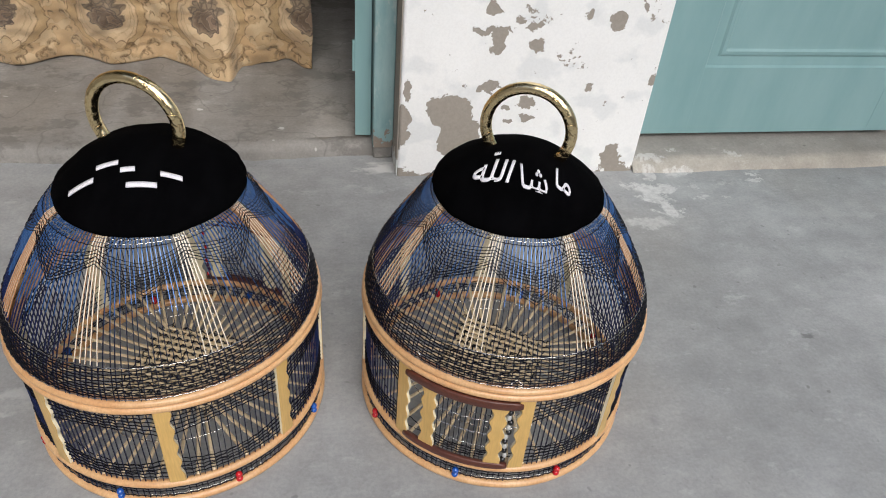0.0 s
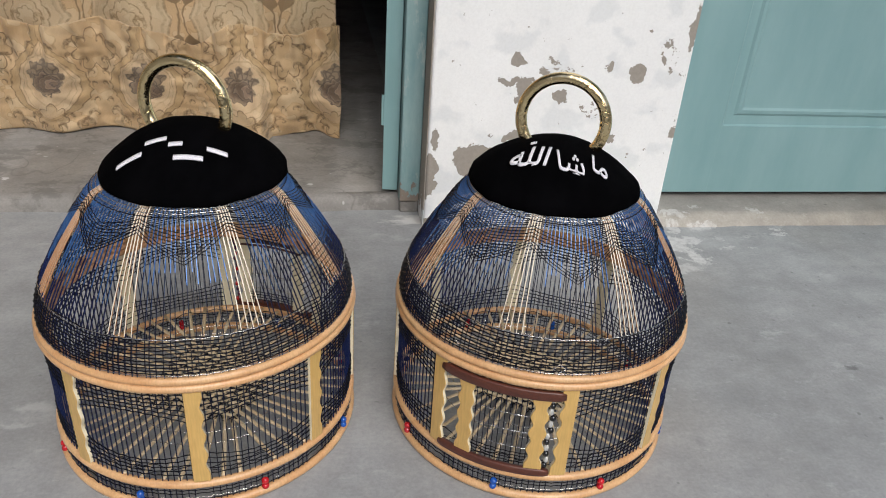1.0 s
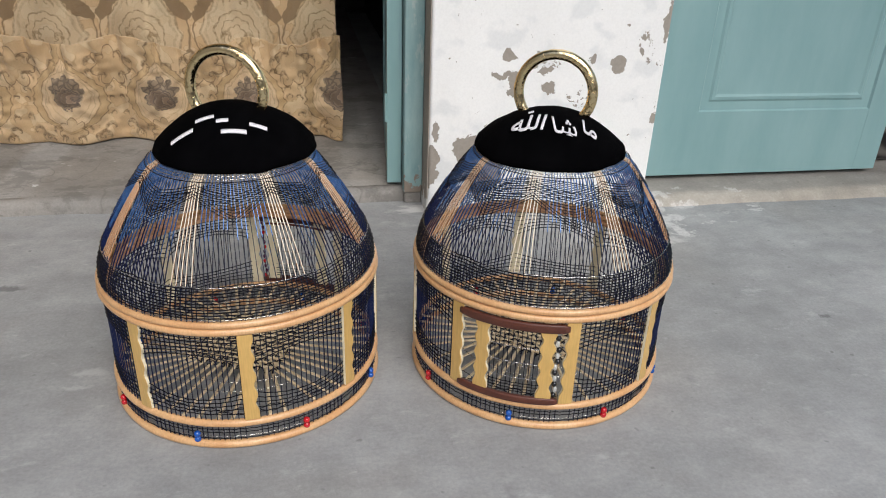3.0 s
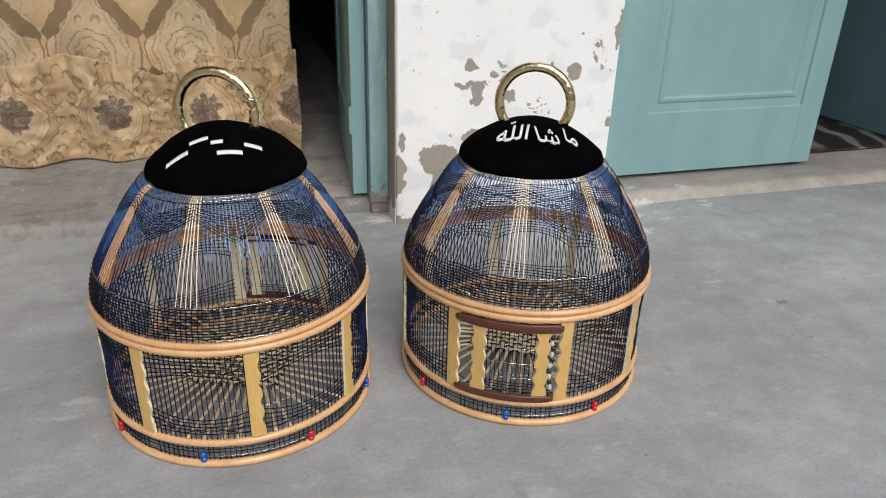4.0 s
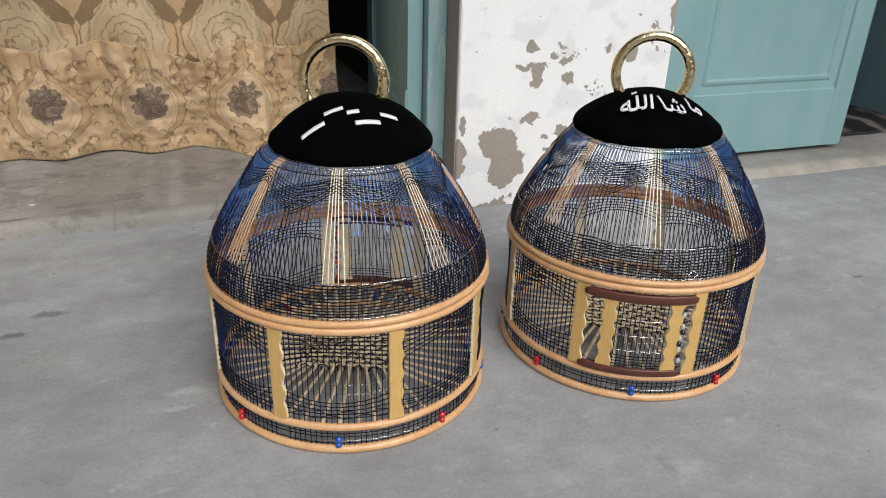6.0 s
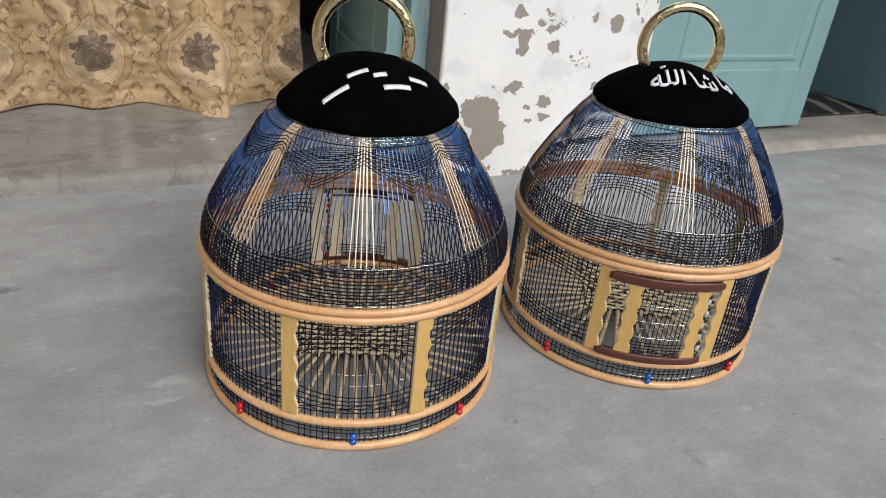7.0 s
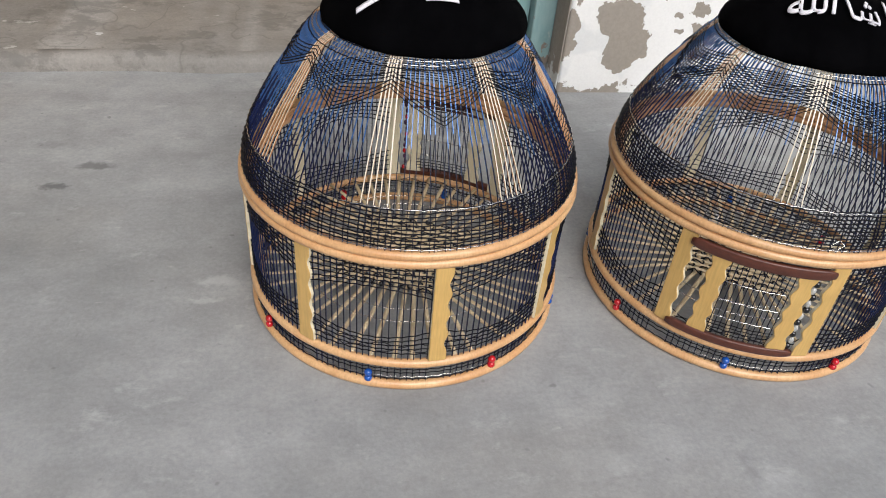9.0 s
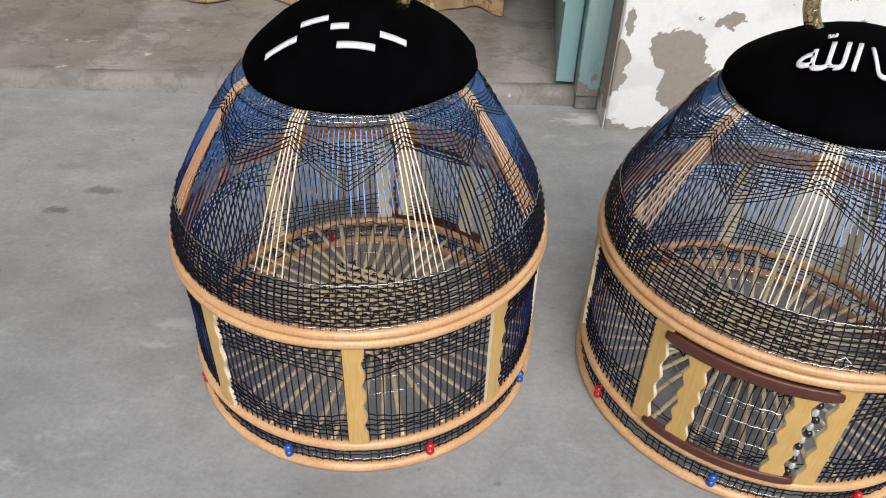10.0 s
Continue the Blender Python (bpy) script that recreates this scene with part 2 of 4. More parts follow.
def gold():
    m, n = material("engraved_gold")
    p = n.coords()
    lines = n.math('ABSOLUTE', n.math('SUBTRACT', n.noise(p, 120, 1.0, 0.4), 0.5))
    groove = n.ramp(lines, (0.010, 1.0), (0.035, 0.0))
    wear = n.ramp(n.noise(p, 22, 2), (0.42, 0.15), (0.58, 1.0))
    groove = n.math('MULTIPLY', groove, wear)
    f = n.noise(p, 60, 3)
    col = n.mix(n.math('MULTIPLY', groove, 0.60), n.mix(f, (0.92, 0.69, 0.34), (0.98, 0.82, 0.50)), (0.20, 0.11, 0.03))
    n.set(Base_Color=col, Metallic=1.0, Roughness=n.ramp(f, (0.3, 0.13), (0.7, 0.24)))
    n.bump(n.math('ADD', n.math('SUBTRACT', 1.0, groove), n.noise(p, 90, 2)), 0.32, 0.001)
    return m


VELVET, GOLD = velvet(), gold()


def limewash():
    """white limewash with flaked patches (centre x, z, half width, half height) that bare the grey-brown plaster."""
    m, n = material("flaking_limewash")
    p = n.position()
    wob = n.vec('SUBTRACT', n.noise(p, 18, 2, 0.5, "Color"), (0.5, 0.5, 0.5))
    fine = n.vec('SUBTRACT', n.noise(p, 52, 3, 0.6, "Color"), (0.5, 0.5, 0.5))
    off = n.vec('ADD', n.vec('MULTIPLY', wob, (0.045, 0, 0.045)), n.vec('MULTIPLY', fine, (0.036, 0, 0.036)))
    q = n.vec('MULTIPLY', n.vec('ADD', p, off), (1, 0, 1))
    field = None
    for x, z, a, b in FLAKES:
        d = n.vec('LENGTH', n.vec('DIVIDE', n.vec('SUBTRACT', q, (x, 0, z)), (a, 1, b)))
        d = n.math('MULTIPLY', n.math('SUBTRACT', d, 1.0), min(a, b))
        field = d if field is None else n.math('MINIMUM', field, d)
    z = n.split(p)[2]
    low = n.math('SUBTRACT', n.math('ADD', z, n.math('MULTIPLY', n.noise(p, 17, 5, 0.7), -0.17)), -0.076)
    field = n.math('MINIMUM', field, low)
    specks = n.math('MULTIPLY', n.math('SUBTRACT', 0.84, n.noise(n.mapped(p, place=(4, 0, 2)), 42, 4, 0.65)), 0.2)
    crumbs = n.noise(n.mapped(p, place=(1, 0, 6)), 46, 4, 0.7)
    for cx, cz, a, b in ((0.475, 0.368, 0.060, 0.045), (0.578, 0.285, 0.050, 0.042), (0.730, 0.420, 0.030, 0.060)):
        d = n.vec('LENGTH', n.vec('DIVIDE', n.vec('SUBTRACT', n.vec('MULTIPLY', p, (1, 0, 1)), (cx, 0, cz)), (a, 1, b)))
        d = n.math('MULTIPLY', n.math('MAXIMUM', n.math('SUBTRACT', d, 0.5), 0.0), 0.35)
        field = n.math('MINIMUM', field, n.math('MULTIPLY', n.math('ADD', n.math('SUBTRACT', 0.545, crumbs), d), 0.2))
    bare = n.step(n.math('MINIMUM', field, n.math('ADD', specks, -0.028)), -0.0004, 0.0004)
    tone = n.ramp(n.noise(n.mapped(p, (1, 1, 0.6)), 5, 5, 0.6), (0.3, 0.93), (0.7, 1.0))
    patchy = n.ramp(n.noise(n.mapped(p, (1, 1, 1.2), (2, 3, 1)), 11, 3, 0.5), (0.54, 0.0), (0.62, 0.50))
    white = n.mix(patchy, n.mix(1.0, (0.90, 0.905, 0.89), tone, 'MULTIPLY'), (0.69, 0.715, 0.72))
    fleck = n.ramp(n.noise(p, 190, 3, 0.7), (0.3, 0.95), (0.6, 1.0))
    white = n.mix(1.0, white, fleck, 'MULTIPLY')
    sand = n.mix(n.noise(p, 130, 4, 0.75), (0.27, 0.24, 0.205), (0.40, 0.365, 0.32))
    n.set(Base_Color=n.mix(bare, white, sand), Roughness=0.9, Specular_IOR_Level=0.2)
    n.bump(n.math('ADD', n.math('MULTIPLY', n.math('SUBTRACT', 1.0, bare), 1.0), n.math('MULTIPLY', n.noise(p, 90, 5, 0.7), 0.35)), 0.6, 0.002)
    return m


FLAKES = [(0.316, 0.162, 0.053, 0.036), (0.337, 0.106, 0.047, 0.056), (0.213, 0.125, 0.017, 0.057), (0.224, 0.209, 0.009, 0.026),
          (0.388, 0.342, 0.045, 0.008), (0.405, 0.315, 0.017, 0.027), (0.387, 0.393, 0.02, 0.012), (0.478, 0.358, 0.024, 0.007),
          (0.496, 0.316, 0.022, 0.015), (0.66, 0.368, 0.018, 0.024), (0.598, 0.377, 0.007, 0.012), (0.403, 0.214, 0.025, 0.012),
          (0.485, 0.184, 0.018, 0.01), (0.488, 0.146, 0.016, 0.011), (0.439, 0.167, 0.013, 0.009), (0.445, 0.132, 0.01, 0.01),
          (0.712, 0.043, 0.027, 0.031), (0.625, 0.22, 0.01, 0.007), (0.719, 0.395, 0.008, 0.011), (0.774, 0.233, 0.008, 0.014),
          (0.774, 0.47, 0.014, 0.045)]
LIME = limewash()
# very dark base keeps the rooms dark; the added shade slabs share it
ROOM = plain("dark_plaster", (0.10, 0.095, 0.09), 0.9, 0.0, 0.1, 6)
# for the unseen yard walls: pale, to bounce light and brighten the gold's reflections
YARD = plain("yard_plaster", (0.40, 0.375, 0.34), 0.9, 0.0, 0.15, 4, bump=0.2)


def teal_paint():
    m, n = material("teal_door_paint")
    p = n.position()
    f = n.noise(n.mapped(p, (1, 1, 0.25)), 9, 5, 0.6)
    col = n.mix(n.ramp(f, (0.3, 0.0), (0.72, 1.0)), (0.200, 0.345, 0.350), (0.260, 0.412, 0.418))
    rub = n.ramp(n.noise(n.mapped(p, (2, 2, 0.5)), 34, 5, 0.7), (0.70, 0.0), (0.78, 0.5))
    col = n.mix(rub, col, (0.33, 0.42, 0.41))
    chip = n.ramp(n.noise(n.mapped(p, (1, 1, 0.6), (5, 1, 3)), 26, 6, 0.75), (0.735, 0.0), (0.75, 0.9))
    col = n.mix(chip, col, (0.22, 0.19, 0.16))
    n.set(Base_Color=col, Roughness=n.ramp(f, (0.3, 0.38), (0.7, 0.55)), Specular_IOR_Level=0.4)
    n.bump(n.noise(n.mapped(p, (1, 1, 0.15)), 120, 4), 0.12, 0.001)
    return m


TEAL = teal_paint()


def worn_reveal():
    """a doorway's reveal: grey-white wash over plaster, knocked off low down and in places along its outer edge."""
    m, n = material("worn_pale_reveal")
    p = n.position()
    x, y, z = n.split(p)
    f = n.noise(n.mapped(p, (1, 1, 0.35)), 16, 5, 0.65)
    col = n.mix(n.ramp(f, (0.35, 0.0), (0.65, 1.0)), (0.52, 0.55, 0.55), (0.74, 0.75, 0.73))
    edge = n.math('MULTIPLY', n.math('SUBTRACT', 1.474, y), 9.0)
    chip = n.math('ADD', n.noise(n.mapped(p, (1, 1, 0.8), (3, 8, 1)), 24, 5, 0.7), n.math('MAXIMUM', n.math('ADD', edge, -0.10), n.math('MULTIPLY', n.math('SUBTRACT', 0.10, z), 2.4)))
    col = n.mix(n.step(chip, 0.66, 0.68), col, n.mix(n.noise(p, 120, 4, 0.7), (0.25, 0.22, 0.19), (0.42, 0.38, 0.33)))
    n.set(Base_Color=col, Roughness=0.85, Specular_IOR_Level=0.25)
    n.bump(n.math('ADD', f, n.noise(p, 90, 4, 0.7)), 0.5, 0.002)
    return m


def worn_teal():
    """an old door frame: teal paint rubbed pale, scuffed and chipped to wood and filler, more so near the floor."""
    m, n = material("worn_teal_frame")
    p = n.position()
    z = n.split(p)[2]
    f = n.noise(n.mapped(p, (1, 1, 0.3)), 22, 5, 0.65)
    col = n.mix(n.ramp(f, (0.35, 0.0), (0.65, 1.0)), (0.20, 0.335, 0.345), (0.30, 0.43, 0.43))
    pale = n.ramp(n.noise(n.mapped(p, (1, 1, 0.4), (2, 2, 5)), 30, 5, 0.7), (0.56, 0.0), (0.66, 0.7))
    col = n.mix(pale, col, (0.44, 0.51, 0.49))
    low = n.math('MAXIMUM', n.math('MULTIPLY', n.math('SUBTRACT', 0.11, z), 3.4), 0.0)
    chip = n.math('ADD', n.noise(n.mapped(p, (1, 1, 0.6), (5, 1, 3)), 42, 5, 0.7), low)
    col = n.mix(n.step(chip, 0.70, 0.69), col, (0.24, 0.20, 0.165))
    n.set(Base_Color=col, Roughness=0.6, Specular_IOR_Level=0.35)
    n.bump(n.math('ADD', n.step(chip, 0.69, 0.70), f), 0.5, 0.0015)
    return m


REVEAL, WORN_TEAL = worn_reveal(), worn_teal()


# ---- mesh helpers ----
def finish(name, bm, mat, smooth=True):
    me = bpy.data.meshes.new(name)
    bmesh.ops.recalc_face_normals(bm, faces=bm.faces)
    bm.to_mesh(me)
    bm.free()
    me.materials.append(mat)
    if smooth:
        for f in me.polygons:
            f.use_smooth = True
    return me


def part(name, bm, mat, parent, label="", smooth=True):
    me = bm if isinstance(bm, bpy.types.Mesh) else finish(name, bm, mat, smooth)
    ob = new(name, me)
    ob.parent = parent
    return tagged(ob, label)


def slab(x0, x1, y0, y1, z0, z1, bevel=0.0, seg=2):
    bm = bmesh.new()
    bmesh.ops.create_cube(bm, size=1)
    bmesh.ops.scale(bm, vec=(x1 - x0, y1 - y0, z1 - z0), verts=bm.verts)
    bmesh.ops.translate(bm, vec=((x0 + x1) / 2, (y0 + y1) / 2, (z0 + z1) / 2), verts=bm.verts)
    if bevel:
        bmesh.ops.bevel(bm, geom=bm.edges[:], offset=bevel, segments=seg, affect='EDGES', profile=0.5)
    return bm


def tube(points, radius, sides=5, closed=False, flat=1.0):
    """a tube along points; radius may be a list."""
    bm = bmesh.new()
    pts = [Vector(p) for p in points]
    count = len(pts)
    rings = []
    for i, p in enumerate(pts):
        a, b = (pts[i - 1] if i or closed else p), (pts[(i + 1) % count] if i < count - 1 or closed else p)
        t = (b - a).normalized()
        up = Vector((0, 0, 1)) if abs(t.z) < 0.9 else Vector((p.x, p.y, 0)).normalized()
        s = t.cross(up).normalized()
        u = s.cross(t)
        r = radius[i] if isinstance(radius, (list, tuple)) else radius
        rings.append([bm.verts.new(p + (s * math.cos(k * 2 * math.pi / sides) + u * flat * math.sin(k * 2 * math.pi / sides)) * r) for k in range(sides)])
    for i in range(count if closed else count - 1):
        a, b = rings[i], rings[(i + 1) % count]
        for k in range(sides):
            bm.faces.new((a[k], a[(k + 1) % sides], b[(k + 1) % sides], b[k]))
    if not closed:
        bm.faces.new(rings[0][::-1])
        bm.faces.new(rings[-1])
    return bm


def lathe(profile, steps=96):
    bm = bmesh.new()
    rings = []
    for r, z in profile:
        if r < 1e-6:
            rings.append([bm.verts.new((0, 0, z))])
        else:
            rings.append([bm.verts.new((r * math.cos(2 * math.pi * k / steps), r * math.sin(2 * math.pi * k / steps), z)) for k in range(steps)])
    for a, b in zip(rings, rings[1:]):
        for k in range(steps):
            j = (k + 1) % steps
            if len(a) == 1:
                bm.faces.new((a[0], b[j], b[k]))
            elif len(b) == 1:
                bm.faces.new((a[k], a[j], b[0]))
            else:
                bm.faces.new((a[k], a[j], b[j], b[k]))
    return bm


def polar(r, degrees, z):
    a = radians(degrees)
    return Vector((r * math.cos(a), r * math.sin(a), z))


# ---- the setting ----
WALL_Y, STEP_Y, STEP_H = 1.467, 1.557, 0.036


def structure(name, bm, mat, label, category, smooth=False):
    return tagged(new(name, finish(name, bm, mat, smooth)), label, category, kind="structure")


structure("ground", slab(-60, 60, -60, 60, -0.3, 0.0), FLOOR, "grey worn concrete yard floor with scuffs and paint spots", "floor")


EDGE = [(0.0, -0.02), (0.0, 0.016), (0.004, 0.027), (0.014, 0.033), (0.028, STEP_H), (0.030, STEP_H - 0.006), (0.0325, STEP_H - 0.006), (0.036, STEP_H), (3.6, STEP_H)]
RAMP = [(-0.104, -0.004), (-0.098, 0.003), (-0.088, 0.011), (-0.076, 0.018), (-0.064, 0.023), (-0.050, 0.026), (-0.018, 0.029), (0.0105, 0.0305), (0.020, 0.030), (0.030, 0.030), (3.6, 0.030)]


def worn_step(x0, x1, section):
    """a low raised floor with an uneven, rounded nosing or a worn mortar slope."""
    bm = bmesh.new()
    cols = 220
    rows = []
    for i in range(cols + 1):
        x = x0 + (x1 - x0) * i / cols
        crack = min(0.006, max(0.0, 0.0058 + 0.010 * noise.noise((x * 7, 4, 1)) + 0.006 * noise.noise((x * 31, 1, 6))))
        w = 0.012 * noise.noise((x * 5, 0, 0)) + 0.005 * noise.noise((x * 23, 3, 0))
        row = []
        for y, z in section:
            dz = 0.003 * noise.noise((x * 9, y * 40, 2)) if 0 < z < 0.0339 and y < 0.0055 else 0.0
            if section is EDGE and 0.029 < y < 0.034:
                dz = crack
            row.append(bm.verts.new((x, STEP_Y + y + (w if y < (0.1 if section is EDGE else 0.0) else 0), z + dz)))
        rows.append(row)
    for a, b in zip(rows, rows[1:]):
        for k in range(len(section) - 1):
            bm.faces.new((a[k], b[k], b[k + 1], a[k + 1]))
    return bm


structure("threshold_1", worn_step(-2.6, 0.2065, EDGE), SILL, "low raised concrete floor with a worn rounded edge", "threshold", True)
structure("threshold_2", worn_step(0.7795, 3.0, RAMP), LEDGE, "low worn mortar ledge with white paint smears under the teal door", "threshold", True)

BACK = 1.76
structure("wall_pier", slab(0.208, 0.778, WALL_Y, BACK, -0.05, 2.3, 0.006, 2), LIME, "white limewashed wall pier with flaking grey patches", "wall")
structure("wall_reveal", slab(0.2055, 0.2078, WALL_Y + 0.004, 1.66, -0.02, 2.29), REVEAL, "worn grey-white reveal of the doorway", "wall")
structure("wall_lintel", slab(-2.6, 3.2, WALL_Y, BACK, 2.302, 3.2), LIME, "white limewashed wall above the doorways", "wall")
structure("wall_west", slab(-3.4, -2.0, WALL_Y, BACK, -0.05, 2.3), LIME, "white limewashed wall beside the curtained doorway", "wall")
structure("wall_east", slab(2.16, 4.0, WALL_Y, BACK, -0.05, 2.3), LIME, "white limewashed wall beside the teal door", "wall")
# unseen west wall, added to cut the sky light from the left
structure("wall_yard_west", slab(-2.20, -2.00, -5.0, WALL_Y - 0.002, -0.05, 2.45), YARD, "unseen plain plaster side wall, added to the yard", "wall")
structure("wall_yard_east", slab(5.0, 5.2, -5.0, WALL_Y + 0.3, -0.05, 2.2), YARD, "unseen plain plaster side wall, added to the yard", "wall")
structure("wall_yard_south", slab(-2.2, 5.2, -5.2, -5.002, -0.05, 2.2), YARD, "plain plaster far wall of the yard", "wall")
structure("wall_yard_corner", slab(4.002, 4.998, WALL_Y, WALL_Y + 0.2, -0.05, 2.2), YARD, "plain plaster wall of the yard beside the house", "wall")
# unseen slabs and a beam, added only to shade the two doorways
structure("canopy", slab(-3.4, 0.10, 0.62, WALL_Y - 0.003, 2.32, 2.42), ROOM, "unseen slab added to shade the curtained doorway", "canopy")
structure("canopy_beam", slab(-3.4, 0.10, 0.50, 0.618, 2.10, 2.42), ROOM, "unseen beam added under the slab's edge to deepen its shade", "beam")
structure("canopy_east", slab(1.30, 3.6, 0.10, WALL_Y - 0.003, 2.24, 2.34), ROOM, "unseen slab added to shade the teal door", "canopy")
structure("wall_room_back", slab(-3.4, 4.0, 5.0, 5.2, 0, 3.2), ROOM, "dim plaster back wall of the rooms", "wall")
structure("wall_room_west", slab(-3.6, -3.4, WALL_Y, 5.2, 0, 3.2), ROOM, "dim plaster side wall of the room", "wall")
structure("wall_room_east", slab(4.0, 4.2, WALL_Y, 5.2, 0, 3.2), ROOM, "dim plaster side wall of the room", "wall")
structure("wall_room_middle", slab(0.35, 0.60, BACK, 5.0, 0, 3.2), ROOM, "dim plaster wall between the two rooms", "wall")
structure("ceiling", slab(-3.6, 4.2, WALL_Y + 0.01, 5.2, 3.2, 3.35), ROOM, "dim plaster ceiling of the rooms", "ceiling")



# ---- doors ----
def raised_panel(x0, x1, z0, z1, y):
    """a recessed panel with a moulded slope and a raised field; the door's face looks along -y."""
    bm = bmesh.new()
    rings = []
    for inset, back in ((0.0, 0.0), (0.004, 0.005), (0.026, 0.006), (0.032, 0.002), (0.040, 0.001), (0.046, 0.004), (0.052, 0.0045)):
        rings.append([bm.verts.new((px, y + back, pz)) for px, pz in ((x0 + inset, z0 + inset), (x1 - inset, z0 + inset), (x1 - inset, z1 - inset), (x0 + inset, z1 - inset))])
    for a, b in zip(rings, rings[1:]):
        for k in range(4):
            bm.faces.new((a[k], a[(k + 1) % 4], b[(k + 1) % 4], b[k]))
    bm.faces.new(rings[-1])
    return bm


def door_leaf(name, width, label, left_stile=0.12, right_stile=0.10, first=0.172):
    """a panelled leaf, hinged at x = 0, its face on y = 0, its foot at z = 0."""
    leaf = tagged(new(name), label, "door", kind="structure")
    h, t = 2.05, 0.036
    part("stile", slab(0, left_stile, 0, t, 0, h, 0.0008), TEAL, leaf, smooth=False)
    part("stile", slab(width - right_stile, width, 0, t, 0, h, 0.0008), TEAL, leaf, smooth=False)
    z = 0.0
    for k, (rail, panel) in enumerate(((first, 0.62), (0.12, 0.62), (0.12, 0.28))):
        part("rail", slab(left_stile, width - right_stile, 0.0006, t, z, z + rail, 0.0), TEAL, leaf, smooth=False)
        part("panel", raised_panel(left_stile, width - right_stile, z + rail, z + rail + panel, 0.0008), TEAL, leaf, smooth=False)
        part("panel_back", slab(left_stile, width - right_stile, 0.016, t - 0.002, z + rail, z + rail + panel), TEAL, leaf, smooth=False)
        z += rail + panel
    part("rail", slab(left_stile, width - right_stile, 0.0006, t, z, h), TEAL, leaf, smooth=False)
    return leaf


def hinge(parent, x, y, z):
    bm = tube([(x, y, z), (x, y, z + 0.07)], 0.0035, 10)
    bmesh.ops.create_cube(bm, size=1, matrix=Matrix.Translation((x - 0.012, y + 0.003, z + 0.035)) @ Matrix.Diagonal((0.024, 0.003, 0.066, 1)))
    part("hinge", bm, TEAL, parent, smooth=False)


door = door_leaf("door_2", 0.738, "teal painted panelled door leaf, shut, paint worn", 0.151, 0.071, 0.176)
door.matrix_basis = pose(0.800, 1.568, 0.0440)
inner = door_leaf("door_3", 0.738, "teal painted panelled door leaf standing open into the dark room", 0.098, 0.120)
inner.matrix_basis = pose(2.075, 1.62, 0.0440, 0, 0, 94)
leaf = door_leaf("door_1", 0.62, "teal painted panelled door leaf standing open beside the curtain", 0.10, 0.10)
leaf.matrix_basis = pose(0.175, 2.198, 0.0460, 0, 0, -95.1)
for z in (0.16, 0.55, 1.0, 1.75):
    hinge(leaf, 0.618, -0.003, z)
frame_1 = tagged(new("door_frame_1"), "teal painted wooden door frame with chipped foot", "door frame", kind="structure")
part("jamb", slab(0.1585, 0.2050, 1.545, 1.625, 0.030, 2.28, 0.003), WORN_TEAL, frame_1, smooth=False)
part("foot", slab(0.1600, 0.2050, 1.549, 1.625, 0.0, 0.0298, 0.004), SILL, frame_1, "crumbling cement foot", smooth=False)
part("head", slab(-2.0, 0.158, 1.545, 1.625, 2.22, 2.28, 0.003), TEAL, frame_1, smooth=False)
frame_2 = tagged(new("door_frame_2"), "teal painted wooden door frame", "door frame", kind="structure")
part("jamb", slab(2.105, 2.158, 1.562, 1.640, 0.037, 2.28, 0.003), TEAL, frame_2, smooth=False)
part("jamb", slab(0.7805, 0.7985, 1.572, 1.640, 0.037, 2.28, 0.002), TEAL, frame_2, smooth=False)
part("head", slab(0.800, 2.104, 1.562, 1.640, 2.22, 2.28, 0.003), TEAL, frame_2, smooth=False)


# ---- mat in the room ----
def marbled():
    m, n = material("black_marbled_mat")
    p = n.coords()
    w = n.add("ShaderNodeTexWave")
    n.put(w.inputs["Vector"], n.mapped(p, turn=(0, 0, 0.6)))
    w.inputs["Scale"].default_value, w.inputs["Distortion"].default_value, w.inputs["Detail"].default_value = 1.6, 16, 3
    n.set(Base_Color=n.mix(n.ramp(w.outputs["Fac"], (0.66, 0.0), (0.95, 1.0)), (0.018, 0.015, 0.014), (0.17, 0.155, 0.14)), Roughness=0.6)
    return m


tagged(new("floor_mat", finish("floor_mat", slab(1.50, 2.05, 1.66, 2.9, 0.0358, 0.0410, 0.002), marbled(), False)),
       "black marbled floor mat inside the doorway", "floor mat")


